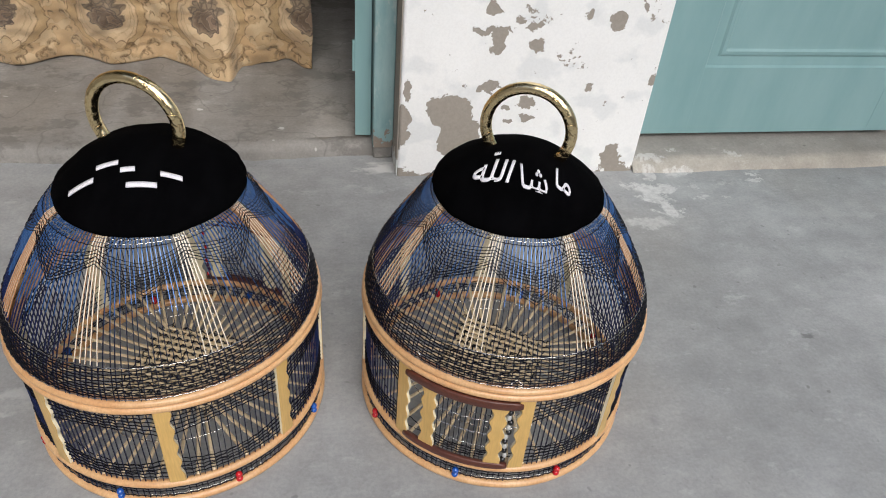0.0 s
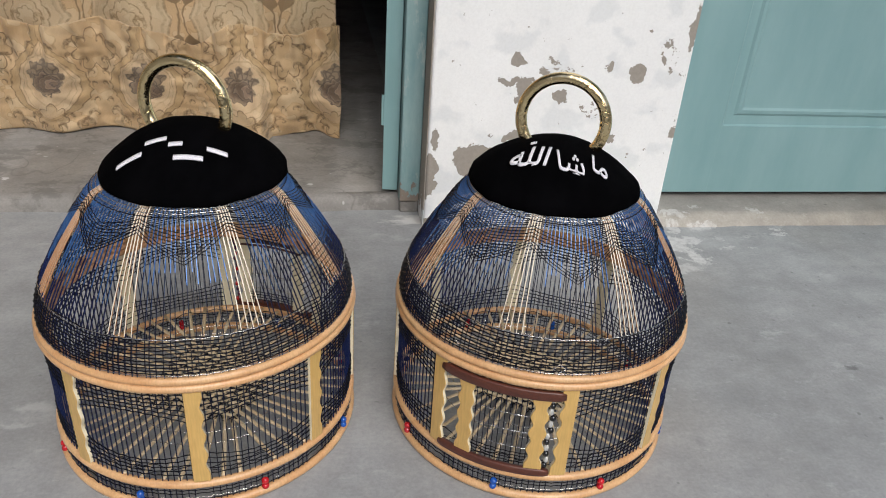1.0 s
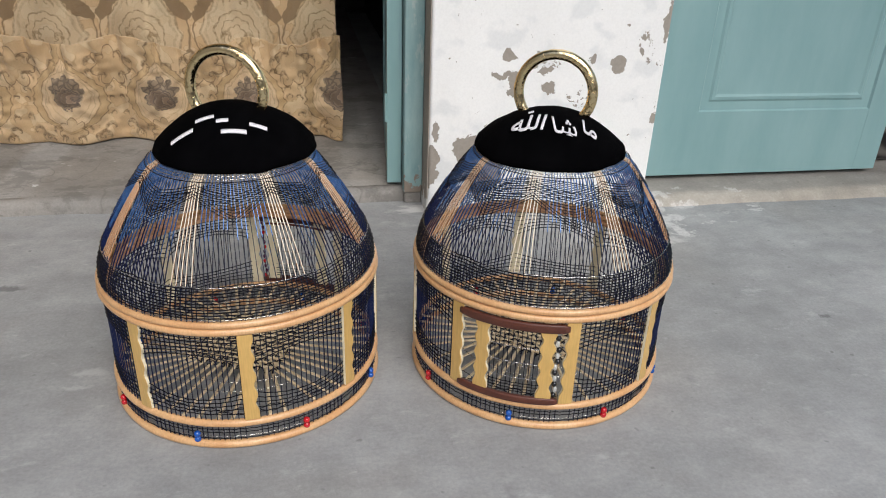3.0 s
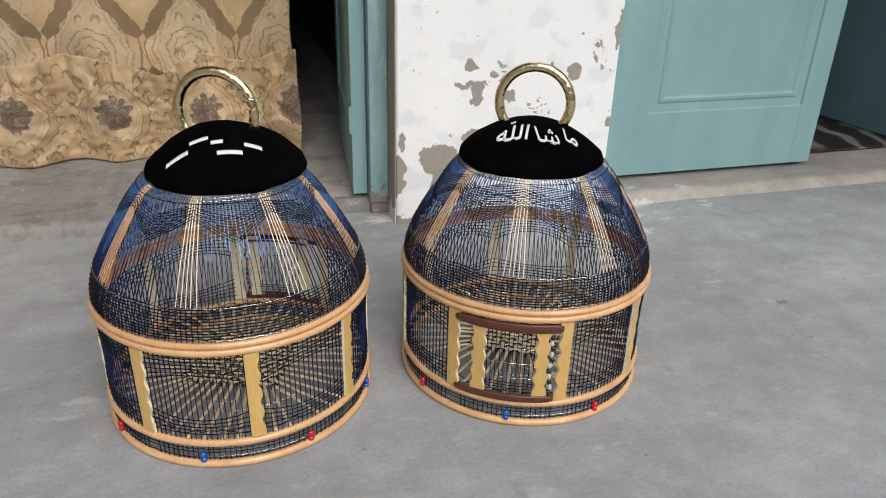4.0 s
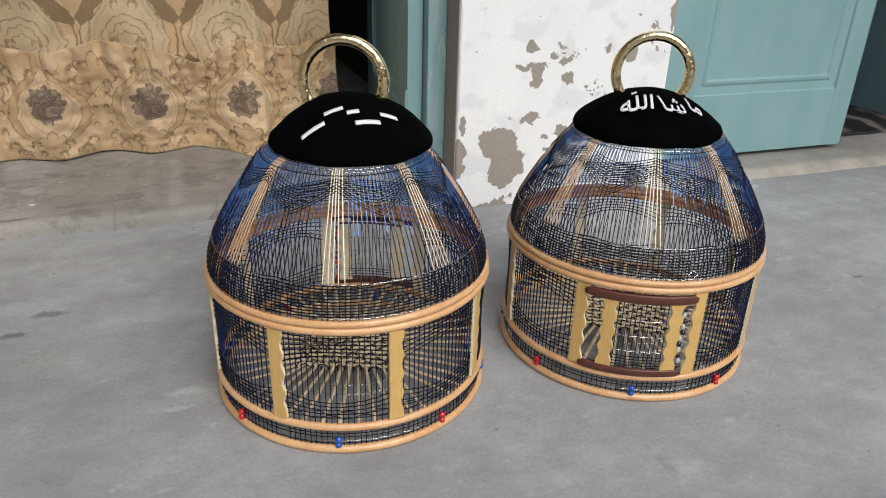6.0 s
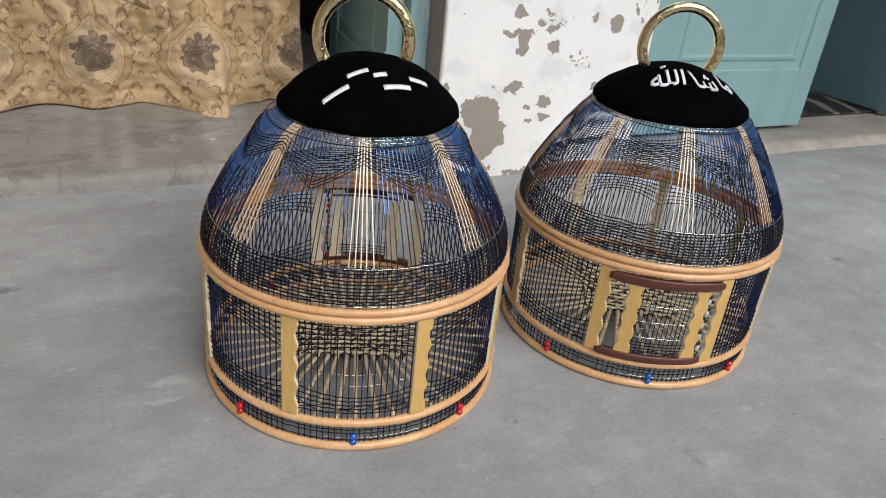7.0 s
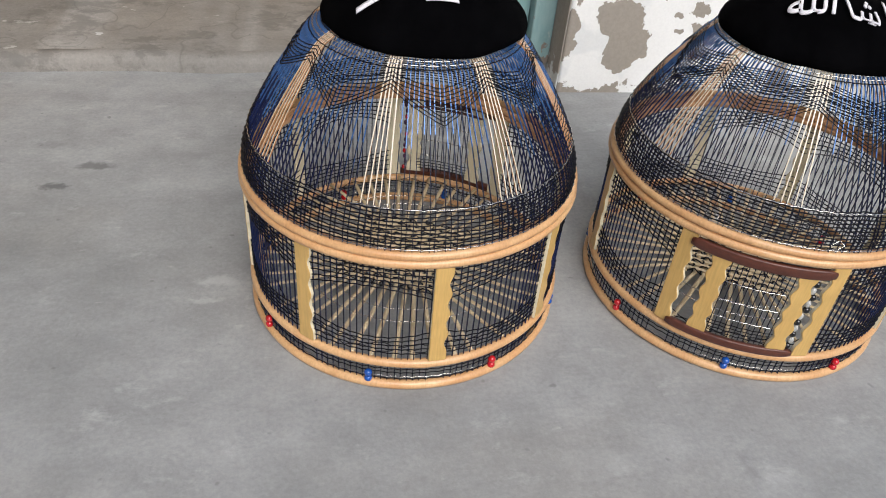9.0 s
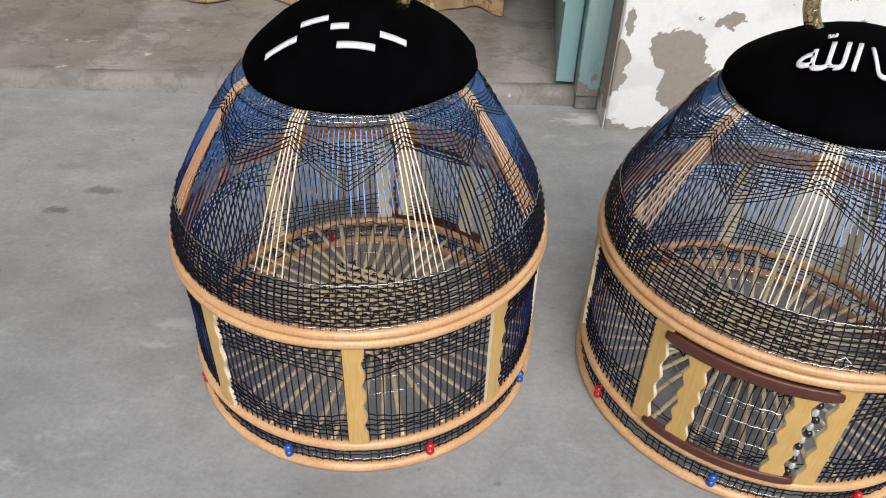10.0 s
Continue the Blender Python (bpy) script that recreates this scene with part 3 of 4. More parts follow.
# ---- curtain ----
def brocade(name, skirt):
    """beige cloth: the skirt carries medallions round mauve-grey flowers, the cloth above it an ogee trellis."""
    m, n = material(name)
    uv = n.coords("UV")
    wob = n.vec('SUBTRACT', n.noise(uv, 14, 3, 0.6, "Color"), (0.5, 0.5, 0.5))
    fine = n.vec('SUBTRACT', n.noise(uv, 55, 2, 0.6, "Color"), (0.5, 0.5, 0.5))
    q = n.vec('ADD', uv, n.vec('ADD', n.vec('MULTIPLY', wob, (0.030, 0.026, 0)), n.vec('MULTIPLY', fine, (0.006, 0.006, 0))))
    u0, v0, _ = n.split(q)
    wide = 0.258

    def tile(x, size, off):
        return n.math('MULTIPLY', n.math('SUBTRACT', n.math('FRACT', n.math('ADD', n.math('DIVIDE', x, size), off)), 0.5), size)

    def length(a, b):
        return n.math('SQRT', n.math('ADD', n.math('MULTIPLY', a, a), n.math('MULTIPLY', b, b)))

    def stroke(field, width, soft=1.7):
        return n.step(n.math('ABSOLUTE', field), width, width * soft)

    def curls(du, dv, at, size, turns=1.9):
        """a pair of mirrored scrolls either side of a figure's middle line."""
        su = n.math('SUBTRACT', n.math('ABSOLUTE', du), at)
        r = n.math('MAXIMUM', length(su, dv), 0.0008)
        phase = n.math('ADD', n.math('ARCTAN2', dv, su), n.math('MULTIPLY', n.math('LOGARITHM', n.math('DIVIDE', r, size), 2.718), turns))
        line = n.step(n.math('ABSOLUTE', n.math('SINE', n.math('MULTIPLY', phase, 0.5))), 0.30, 0.55)
        return n.math('MULTIPLY', line, n.step(r, size * 0.82, size))

    def fan(du, dv, size, lobes, deep=0.10):
        """distance past the rim of a scalloped fan."""
        ang = n.math('ARCTAN2', du, dv)
        rim = n.math('ADD', n.math('MULTIPLY', n.math('ABSOLUTE', n.math('COSINE', n.math('MULTIPLY', ang, lobes))), size * deep), size)
        return n.math('SUBTRACT', length(du, dv), rim)

    cells = n.add("ShaderNodeTexVoronoi")
    cells.feature = 'DISTANCE_TO_EDGE'
    n.put(cells.inputs["Vector"], q)
    cells.inputs["Scale"].default_value = 68
    vein = cells.outputs["Distance"]
    shade = n.noise(uv, 7, 3)
    ground = n.mix(n.ramp(shade, (0.35, 0.0), (0.7, 1.0)), (0.62, 0.415, 0.215), (0.73, 0.530, 0.310))
    leafy = n.noise(n.mapped(q, place=(3, 1, 0)), 24, 1.5, 0.5)
    ground = n.mix(n.ramp(leafy, (0.53, 0.0), (0.55, 0.42)), ground, (0.78, 0.625, 0.400))
    ground = n.mix(n.math('MULTIPLY', n.step(n.math('ABSOLUTE', n.math('SUBTRACT', leafy, 0.53)), 0.004, 0.010), 0.40), ground, (0.36, 0.215, 0.090))
    dark, tan = (0.21, 0.125, 0.055), (0.30, 0.190, 0.085)
    thread = n.ramp(n.noise(uv, 120, 2, 0.6), (0.40, 0.35), (0.60, 1.0))

    def draw(ground, mask, much, colour):
        return n.mix(n.math('MULTIPLY', n.math('MULTIPLY', mask, thread), much), ground, colour)

    if skirt:
        du, dv = tile(u0, wide, 0.0), n.math('SUBTRACT', v0, 0.180)
        eu, ev = tile(u0, wide, 0.5), n.math('SUBTRACT', v0, 0.268)
        low = n.math('SUBTRACT', v0, 0.085)
        # onion-shaped frame: a tan band with a scalloped outer edge that runs up into a slender neck
        half = n.ramp(n.math('DIVIDE', n.math('ADD', dv, 0.14), 0.30), (0.10, 0.0), (0.16, 0.050), (0.26, 0.086), (0.38, 0.104), (0.52, 0.100), (0.62, 0.080), (0.72, 0.048), (0.82, 0.024), (0.98, 0.014))
        lobe = n.math('MULTIPLY', n.math('ABSOLUTE', n.math('SINE', n.math('MULTIPLY', dv, 130.0))), 0.0055)
        ring = n.math('SUBTRACT', n.math('ABSOLUTE', du), half)
        rim_out = n.math('ADD', ring, lobe)
        ground = n.mix(n.math('MULTIPLY', n.step(ring, -0.030, -0.026), 0.45), ground, (0.76, 0.585, 0.380))
        band = n.math('MULTIPLY', n.step(rim_out, 0.0, 0.0015), n.step(ring, -0.024, -0.026))
        ground = n.mix(n.math('MULTIPLY', band, 0.75), ground, n.mix(n.ramp(ring, (-0.022, 0.0), (-0.004, 1.0)), (0.56, 0.380, 0.190), (0.40, 0.250, 0.115)))
        for field, width, much in ((rim_out, 0.0014, 0.90), (n.math('ADD', ring, 0.025), 0.0012, 0.75), (n.math('ADD', ring, 0.036), 0.0008, 0.45)):
            ground = draw(ground, stroke(field, width, 2.0), much, dark)
        inner = n.math('SUBTRACT', length(n.math('DIVIDE', du, 0.060), n.math('DIVIDE', n.math('SUBTRACT', dv, 0.004), 0.068)), 1.0)
        ground = draw(ground, stroke(inner, 0.020, 1.8), 0.45, (0.36, 0.225, 0.10))
        veins = n.math('ABSOLUTE', n.math('SINE', n.math('DIVIDE', du, n.math('ADD', n.math('MULTIPLY', half, 0.16), 0.0012))))
        neck = n.math('MULTIPLY', n.step(veins, 0.12, 0.30), n.math('MULTIPLY', n.step(dv, 0.072, 0.062), n.step(ring, -0.002, 0.0)))
        ground = draw(ground, neck, 0.55, (0.30, 0.185, 0.085))
        brown, fill = (0.20, 0.120, 0.055), (0.47, 0.315, 0.160)
        leaf = fan(eu, n.math('ADD', ev, 0.004), 0.036, 3.5, 0.55)
        ground = n.mix(n.math('MULTIPLY', n.step(leaf, 0.0, 0.002), 0.45), ground, fill)
        ground = n.mix(n.math('MULTIPLY', stroke(leaf, 0.0011, 2.0), 0.85), ground, brown)
        foot = fan(du, n.math('ADD', low, 0.006), 0.026, 3.5, 0.6)
        ground = n.mix(n.math('MULTIPLY', n.step(foot, 0.0, 0.002), 0.40), ground, fill)
        ground = n.mix(n.math('MULTIPLY', stroke(foot, 0.0010, 2.0), 0.75), ground, brown)
        # acanthus scrolls between, above and under the medallions
        for cu, cv, at, size in ((eu, n.math('SUBTRACT', ev, 0.022), 0.018, 0.018), (eu, n.math('SUBTRACT', ev, 0.008), 0.044, 0.024), (eu, n.math('ADD', ev, 0.020), 0.054, 0.018),
                                 (eu, n.math('ADD', ev, 0.034), 0.022, 0.022), (eu, n.math('ADD', ev, 0.066), 0.015, 0.016), (eu, n.math('ADD', ev, 0.096), 0.011, 0.014),
                                 (eu, n.math('ADD', ev, 0.150), 0.014, 0.016), (eu, n.math('ADD', ev, 0.190), 0.026, 0.026), (eu, n.math('ADD', ev, 0.214), 0.054, 0.018),
                                 (du, n.math('ADD', low, 0.004), 0.036, 0.022), (du, n.math('ADD', low, 0.030), 0.020, 0.018), (du, n.math('ADD', low, 0.028), 0.074, 0.022), (du, n.math('SUBTRACT', dv, 0.088), 0.022, 0.020)):
            ground = draw(ground, curls(cu, cv, at, size), 0.92, brown)
        fu, fv, _ = n.split(n.vec('ADD', uv, n.vec('ADD', n.vec('MULTIPLY', wob, (0.050, 0.050, 0)), n.vec('MULTIPLY', fine, (0.016, 0.016, 0)))))
        fu, fv = tile(fu, wide, 0.0), n.math('SUBTRACT', fv, 0.184)
        # a full rose low down in a spray of leaves: petals in scalloped rings, each dark at its foot
        spray = n.step(fan(fu, n.math('SUBTRACT', fv, 0.010), 0.036, 4.5, 0.34), 0.0, 0.003)
        col = n.mix(n.math('MULTIPLY', spray, 0.85), ground, n.mix(n.ramp(vein, (0.04, 0.0), (0.16, 1.0)), (0.095, 0.070, 0.055), (0.29, 0.215, 0.145)))
        rv = n.math('ADD', fv, 0.011)
        for size, lobes, tone in ((0.0325, 4.5, 0.9), (0.0240, 3.5, 0.8), (0.0150, 2.5, 1.25), (0.0070, 2.0, 0.9)):
            rim = fan(n.math('SUBTRACT', fu, 0.030 - size), n.math('MULTIPLY', rv, 1.1), size, lobes, 0.18)
            inside = n.step(rim, 0.0, 0.0012)
            petal = n.mix(n.step(rim, 0.0, -size * 0.26), tuple(c * tone for c in (0.235, 0.160, 0.105)), tuple(c * tone for c in (0.45, 0.335, 0.225)))
            col = n.mix(n.math('MULTIPLY', inside, 0.92), col, petal)
            col = n.mix(n.math('MULTIPLY', stroke(rim, 0.0008, 2.2), 0.8), col, (0.080, 0.058, 0.050))
    else:
        tu = tile(u0, wide, 0.1)
        cu = n.math('DIVIDE', tu, wide)
        cv = n.math('DIVIDE', n.math('SUBTRACT', v0, 0.34), 0.44)
        edge = n.math('SUBTRACT', n.math('ABSOLUTE', cu), n.math('ADD', n.math('MULTIPLY', n.math('COSINE', n.math('MULTIPLY', cv, 6.2832)), 0.20), 0.25))
        beat = n.math('COSINE', n.math('MULTIPLY', cv, 12.566))
        half = n.math('MULTIPLY', n.ramp(beat, (-0.9, 0.078), (0.5, 0.004)), n.ramp(n.noise(uv, 40, 2), (0.3, 0.8), (0.7, 1.2)))
        wedge = n.step(n.math('SUBTRACT', n.math('ABSOLUTE', n.math('SUBTRACT', edge, 0.03)), half), 0.0, 0.010)
        edge = n.math('ADD', edge, n.math('MULTIPLY', n.math('ABSOLUTE', n.math('SINE', n.math('MULTIPLY', cv, 26.0))), 0.030))
        inside = n.step(n.math('ADD', edge, 0.05), 0.0, 0.01)
        ground = n.mix(n.math('MULTIPLY', inside, 0.5), ground, (0.68, 0.56, 0.37))
        ground = n.mix(n.math('MULTIPLY', wedge, 0.88), ground, n.mix(shade, (0.21, 0.130, 0.062), (0.30, 0.195, 0.098)))
        for off in (0.0, 0.44, -0.44, 0.88):
            mv = n.math('SUBTRACT', v0, 0.345 + off)
            rim = fan(tu, mv, 0.058, 4.5)
            ground = draw(ground, stroke(rim, 0.0017, 1.9), 0.85, tan)
            ground = draw(ground, stroke(n.math('ADD', rim, 0.020), 0.0015, 1.9), 0.8, tan)
            ground = draw(ground, stroke(fan(tu, n.math('ADD', mv, 0.006), 0.022, 3.5, 0.3), 0.0014, 1.9), 0.8, tan)
            ground = draw(ground, curls(tu, n.math('ADD', mv, 0.010), 0.026, 0.024), 0.85, tan)
            ground = draw(ground, curls(tu, n.math('SUBTRACT', mv, 0.085), 0.018, 0.020), 0.9, tan)
            ou = tile(u0, wide, 0.6)
            ov = n.math('SUBTRACT', mv, 0.22)
            rim = fan(ou, ov, 0.058, 4.5)
            ground = draw(ground, stroke(rim, 0.0017, 1.9), 0.85, tan)
            ground = draw(ground, curls(ou, n.math('ADD', ov, 0.010), 0.026, 0.024), 0.85, tan)
            ground = draw(ground, curls(ou, n.math('SUBTRACT', ov, 0.085), 0.018, 0.020), 0.9, tan)
        ground = draw(ground, stroke(n.math('ADD', edge, 0.10), 0.010, 2.0), 0.35, tan)
        col = draw(ground, stroke(n.math('SUBTRACT', edge, -0.045), 0.008, 2.0), 0.6, dark)
    weave = n.noise(n.mapped(uv, (1, 5, 1)), 300, 3, 0.7)
    col = n.mix(1.0, col, n.ramp(weave, (0.3, 0.82), (0.7, 1.06)), 'MULTIPLY')
    n.set(Base_Color=col, Roughness=0.46, Specular_IOR_Level=0.45, Sheen_Weight=0.15)
    n.bump(n.math('ADD', weave, n.math('MULTIPLY', n.noise(uv, 34, 3), 2.0)), 0.6, 0.003)
    return m


def cloth(x0, x1, z_top, z_low, y, depth, seed, rows=44, cols=440, pucker=0.0, back=0.0):
    """a hanging cloth with soft folds that deepen downwards; z_top(x) and z_low(x) give its edges."""
    bm = bmesh.new()
    uv = bm.loops.layers.uv.new("UVMap")
    place = {}
    grid = []
    for i in range(cols + 1):
        x = x0 + (x1 - x0) * i / cols
        fold = math.sin(x * 17 + 2.2 * math.sin(x * 3.1 + seed)) * 0.55 + 0.45 * math.sin(x * 31 + seed)
        front = math.exp(-((x + 0.190) / (0.105 if x < -0.190 else 0.016)) ** 2)
        col = []
        for j in range(rows + 1):
            f = j / rows
            top = z_top(x)
            z = top + (z_low(x) - top) * f
            grow = 0.45 + 0.55 * f
            dy = fold * depth * grow + 0.022 * noise.noise((x * 6, z * 5, seed)) * (0.4 + f) - (0.120 * front + 0.070 * math.exp(-((x - 0.020) / 0.045) ** 2)) * f * f * (1 if pucker else 0.3)
            dy += pucker * (1 - f) ** 2 * noise.noise((x * 40, z * 5, seed))
            dy += 0.0075 * noise.noise((x * 24 + z * 15, z * 20, seed)) + 0.0045 * noise.noise((x * 15 - z * 40, z * 46 + x * 9, seed + 2)) + 0.017 * abs(noise.noise((x * 11 - z * 9, z * 6 + x * 3, seed + 4)))
            dy += back * f ** 1.5
            v = bm.verts.new((x + 0.008 * noise.noise((x * 4, z * 7, seed + 9)), y + dy, z))
            place[v] = (x * 1.04 + 0.113, z)
            col.append(v)
        grid.append(col)
    for a, b in zip(grid, grid[1:]):
        for j in range(rows):
            f = bm.faces.new((a[j], a[j + 1], b[j + 1], b[j]))
            for loop in f.loops:
                loop[uv].uv = place[loop.vert]
    return bm


def hem(x):
    drop = 0.030 * math.exp(-((x + 0.200) / 0.07) ** 2) + 0.026 * math.exp(-((x - 0.015) / 0.035) ** 2)
    return 0.0395 + 0.002 * math.sin(x * 9.0 + 1.0) - 0.15 * drop


def seam(x):
    return 0.336 + 0.012 * math.sin(x * 21 + 0.8) - 0.045 * math.exp(-((x + 0.34) / 0.06) ** 2)


curtain = tagged(new("curtain"), "beige brocade curtain with brown scrolls and mauve-grey flowers across a doorway", "curtain")
upper = part("upper_cloth", cloth(-2.0, 0.022, lambda x: 2.2, lambda x: 0.255, 2.012, 0.030, 1.3, 60), brocade("beige_trellis_brocade", False), curtain)
skirt = part("skirt", cloth(-2.0, 0.030, seam, hem, 1.964, 0.034, 1.3, 64, pucker=0.034, back=0.055), brocade("beige_flowered_brocade", True), curtain)
for ob in (upper, skirt):
    mod = ob.modifiers.new("thickness", 'SOLIDIFY')
    mod.thickness = 0.003
rod = tube([(-2.0, 1.998, 2.205), (0.10, 1.998, 2.205)], 0.012, 12)
part("rod", rod, ROSEWOOD, curtain)


# ---- bird cages ----
SIDE_R = 0.2005
DOME = [(0.200, 0.2025), (0.225, 0.2000), (0.250, 0.1915), (0.275, 0.1785), (0.300, 0.1640), (0.325, 0.1475), (0.350, 0.1300), (0.366, 0.1165), (0.374, 0.1020)]


def dome_radius(z):
    for (a, b), (c, d) in zip(DOME, DOME[1:]):
        if z <= c:
            k = max(0.0, (z - a) / (c - a))
            return b + (d - b) * k
    return DOME[-1][1]


def cap_height(r, top=0.440):
    """the velvet cap's surface: its rim stays, its top may be higher or lower."""
    return top - (top - 0.379) * (r / 0.1120) ** 2.1


def bay_place(deg, bays):
    """how far an angle, from the door's axis, lies along its bay: 0 and 1 at the posts."""
    ends = [bays[-1] - 360] + list(bays) + [bays[0] + 360]
    d = (deg - ends[0]) % 360 + ends[0]
    for low, high in zip(ends, ends[1:]):
        if d <= high:
            return (d - low) / (high - low)


def hoop(radius, z, thick, tall=1.0, joint=0.0):
    """a bent cane hoop with slight waves, and a scarf joint where its ends meet."""
    steps = 144
    pts, rad = [], []
    for k in range(steps):
        a = 360 * k / steps
        w = 0.0006 * noise.noise((math.cos(radians(a)) * 2, math.sin(radians(a)) * 2, z * 40))
        pts.append(polar(radius + w, a + joint, z + 0.0008 * noise.noise((math.cos(radians(a)) * 1.5 + 5, math.sin(radians(a)) * 1.5, z * 31))))
        rad.append(thick * (1.0 + (0.10 if k in (0, 1) else 0) + 0.03 * noise.noise((a * 0.08, z * 50, 1))))
    return tube(pts, rad, 10, True, tall)


UPRIGHTS = 168


def woven_row(height, outward, r=0.00078, start=0.0, span=360.0, turn=0):
    """a thread run round the cage, over one upright and under the next; height(deg) and outward(deg, z) give its line."""
    pace = 180.0 / UPRIGHTS
    closed = span >= 360
    first = int(round(start / pace))
    count = 2 * UPRIGHTS if closed else max(4, int(round(span / pace)) + 1)
    pts = []
    for k in range(first, first + count):
        a = k * pace
        z = height(a)
        bob = 0.0004 if k % 2 else (0.0013 if (k // 2 + turn) % 2 else 0.0001)
        pts.append(polar(outward(a, z) + bob, a, z))
    return tube(pts, r, 4, closed)


def splint(line, wide, deep, change=0.318):
    """a split-bamboo upright set on edge, along points of the x-z plane: outer and inner edges, and the two flanks."""
    bm = bmesh.new()
    rows = []
    pts = [Vector(p) for p in line]
    for i, p in enumerate(pts):
        t = (pts[min(i + 1, len(pts) - 1)] - pts[max(i - 1, 0)]).normalized()
        side = Vector((-math.sin(math.atan2(p.y, p.x)), math.cos(math.atan2(p.y, p.x)), 0))
        out = side.cross(t).normalized()
        w = wide / 2 * (0.75 + 0.25 * i / len(pts))
        rows.append([bm.verts.new(p + out * d + side * e) for d, e in ((0.0004, -w), (0.0004, w), (0.0004 - deep, w), (0.0004 - deep, -w))])
    for a, b in zip(rows, rows[1:]):
        for k in range(4):
            f = bm.faces.new((a[k], a[(k + 1) % 4], b[(k + 1) % 4], b[k]))
            z = f.calc_center_median().z
            flank = k in (1, 3)
            # above change the bright blue paints in the sky's reflection; navy and black below
            f.material_index = 0 if z > change or (flank and z > change - 0.026) else 1 if flank else 2
    bm.faces.new(rows[0][::-1])
    bm.faces.new(rows[-1])
    return bm


def wavy_slat(width, z0, z1, wave=0.0046, sides=(False, True), thick=0.0048, waves=4):
    """a flat bamboo slat whose edge is cut into scallops; it stands on the x axis of the cage and faces outward."""
    bm = bmesh.new()
    rows = []
    steps = 44
    for i in range(steps + 1):
        f = i / steps
        cut = math.sin(math.pi * waves * (f - 0.08) / 0.86) ** 2 * wave if 0.08 < f < 0.94 else 0.0
        y0, y1 = -width / 2 + (cut if sides[0] else 0), width / 2 - (cut if sides[1] else 0)
        z = z0 + (z1 - z0) * f
        rows.append([bm.verts.new((x, y, z)) for x, y in ((-thick / 2, y0), (thick / 2 - 0.0007, y0), (thick / 2, y0 + 0.0009), (thick / 2, y1 - 0.0009), (thick / 2 - 0.0007, y1), (-thick / 2, y1))])
    for a, b in zip(rows, rows[1:]):
        for k in range(6):
            bm.faces.new((a[k], a[(k + 1) % 6], b[(k + 1) % 6], b[k]))
            if k in (0, 4, 5):
                bm.faces.ensure_lookup_table()
                bm.faces[-1].material_index = 1
    bm.faces.new(rows[0][::-1])
    bm.faces.new(rows[-1])
    return bm


def arc_bar(r, a0, a1, z0, z1, thick):
    """a bar bent round the cage with rounded ends."""
    steps = 24
    bm = bmesh.new()
    rows = []
    for i in range(steps + 1):
        f = i / steps
        e = min(1.0, min(f, 1 - f) * 14 + 0.25)
        zc, h = (z0 + z1) / 2, (z1 - z0) / 2 * (0.5 + 0.5 * e)
        rows.append([bm.verts.new(polar(r + dr, a0 + (a1 - a0) * f, z)) for dr, z in
                     ((-thick / 2, zc - h), (thick / 2 - 0.001, zc - h), (thick / 2, zc - h + 0.0015), (thick / 2, zc + h - 0.0015), (thick / 2 - 0.001, zc + h), (-thick / 2, zc + h))])
    for a, b in zip(rows, rows[1:]):
        for k in range(6):
            bm.faces.new((a[k], a[(k + 1) % 6], b[(k + 1) % 6], b[k]))
    bm.faces.new(rows[0][::-1])
    bm.faces.new(rows[-1])
    return bm


def turned(ob, deg, r=0.0, z=0.0):
    ob.matrix_basis = Matrix.Rotation(radians(deg), 4, 'Z') @ Matrix.Translation((r, 0, z))
    return ob


def bead_pair(size):
    bm = bmesh.new()
    for s in (-1, 1):
        bmesh.ops.create_icosphere(bm, subdivisions=2, radius=size, matrix=Matrix.Translation((0, 0, s * size * 0.86)))
    return bm


def small_bead(size, tall):
    bm = bmesh.new()
    bmesh.ops.create_uvsphere(bm, u_segments=8, v_segments=6, radius=size)
    bmesh.ops.scale(bm, vec=(1, 1, tall), verts=bm.verts)
    return bm


def upright(low, high, wide=0.0013, deep=0.0014):
    me = finish("wire", splint([(SIDE_R, 0, low + (high - low) * i / 4) for i in range(5)], wide, deep), NAVY_WIRE, False)
    for m in (NAVY_WIRE, BLACK_WIRE):
        me.materials.append(m)
    return me


def dome_line(lean=0.0, low=0.196):
    return [polar(dome_radius(z), lean * (0.374 - z) / 0.178, z) for z in (low + (0.374 - low) * i / 15 for i in range(16))]


def dome_wire_mesh(lean, change):
    """an upright over the dome, its flanks lacquered blue; the brighter blue high up imitates reflected sky."""
    me = finish("dome_wire", splint(dome_line(lean), 0.00100, 0.0015, change), BLUE_WIRE, False)
    for m in (NAVY_WIRE, BLACK_WIRE):
        me.materials.append(m)
    return me


def cream_splint(lean):
    """an undyed splint: pale outer and inner edges, orange-brown flanks."""
    bm = splint(dome_line(lean, 0.251), 0.00145, 0.0014)
    for k, f in enumerate(bm.faces):
        f.material_index = 1 if k % 2 and k < 60 else 0
    me = finish("cream_stick", bm, CREAM, False)
    me.materials.append(FLANK)
    return me


WIRE = upright(0.004, 0.197)
LOW_WIRE = upright(0.004, 0.045)
DOME_WIRES = [dome_wire_mesh(k, z) for k in (-0.5, 0.0, 0.5) for z in (0.300, 0.318, 0.336)]
CREAM_STICKS = [cream_splint(k * 0.8) for k in (-2, -1, 0, 1, 2)]
FOOT_WIRE = finish("wire", splint([polar(dome_radius(z), 0, z) for z in (0.198, 0.212, 0.225, 0.240, 0.254)], 0.0012, 0.0022), NAVY_WIRE, False)
for m in (NAVY_WIRE, BLACK_WIRE):
    FOOT_WIRE.materials.append(m)


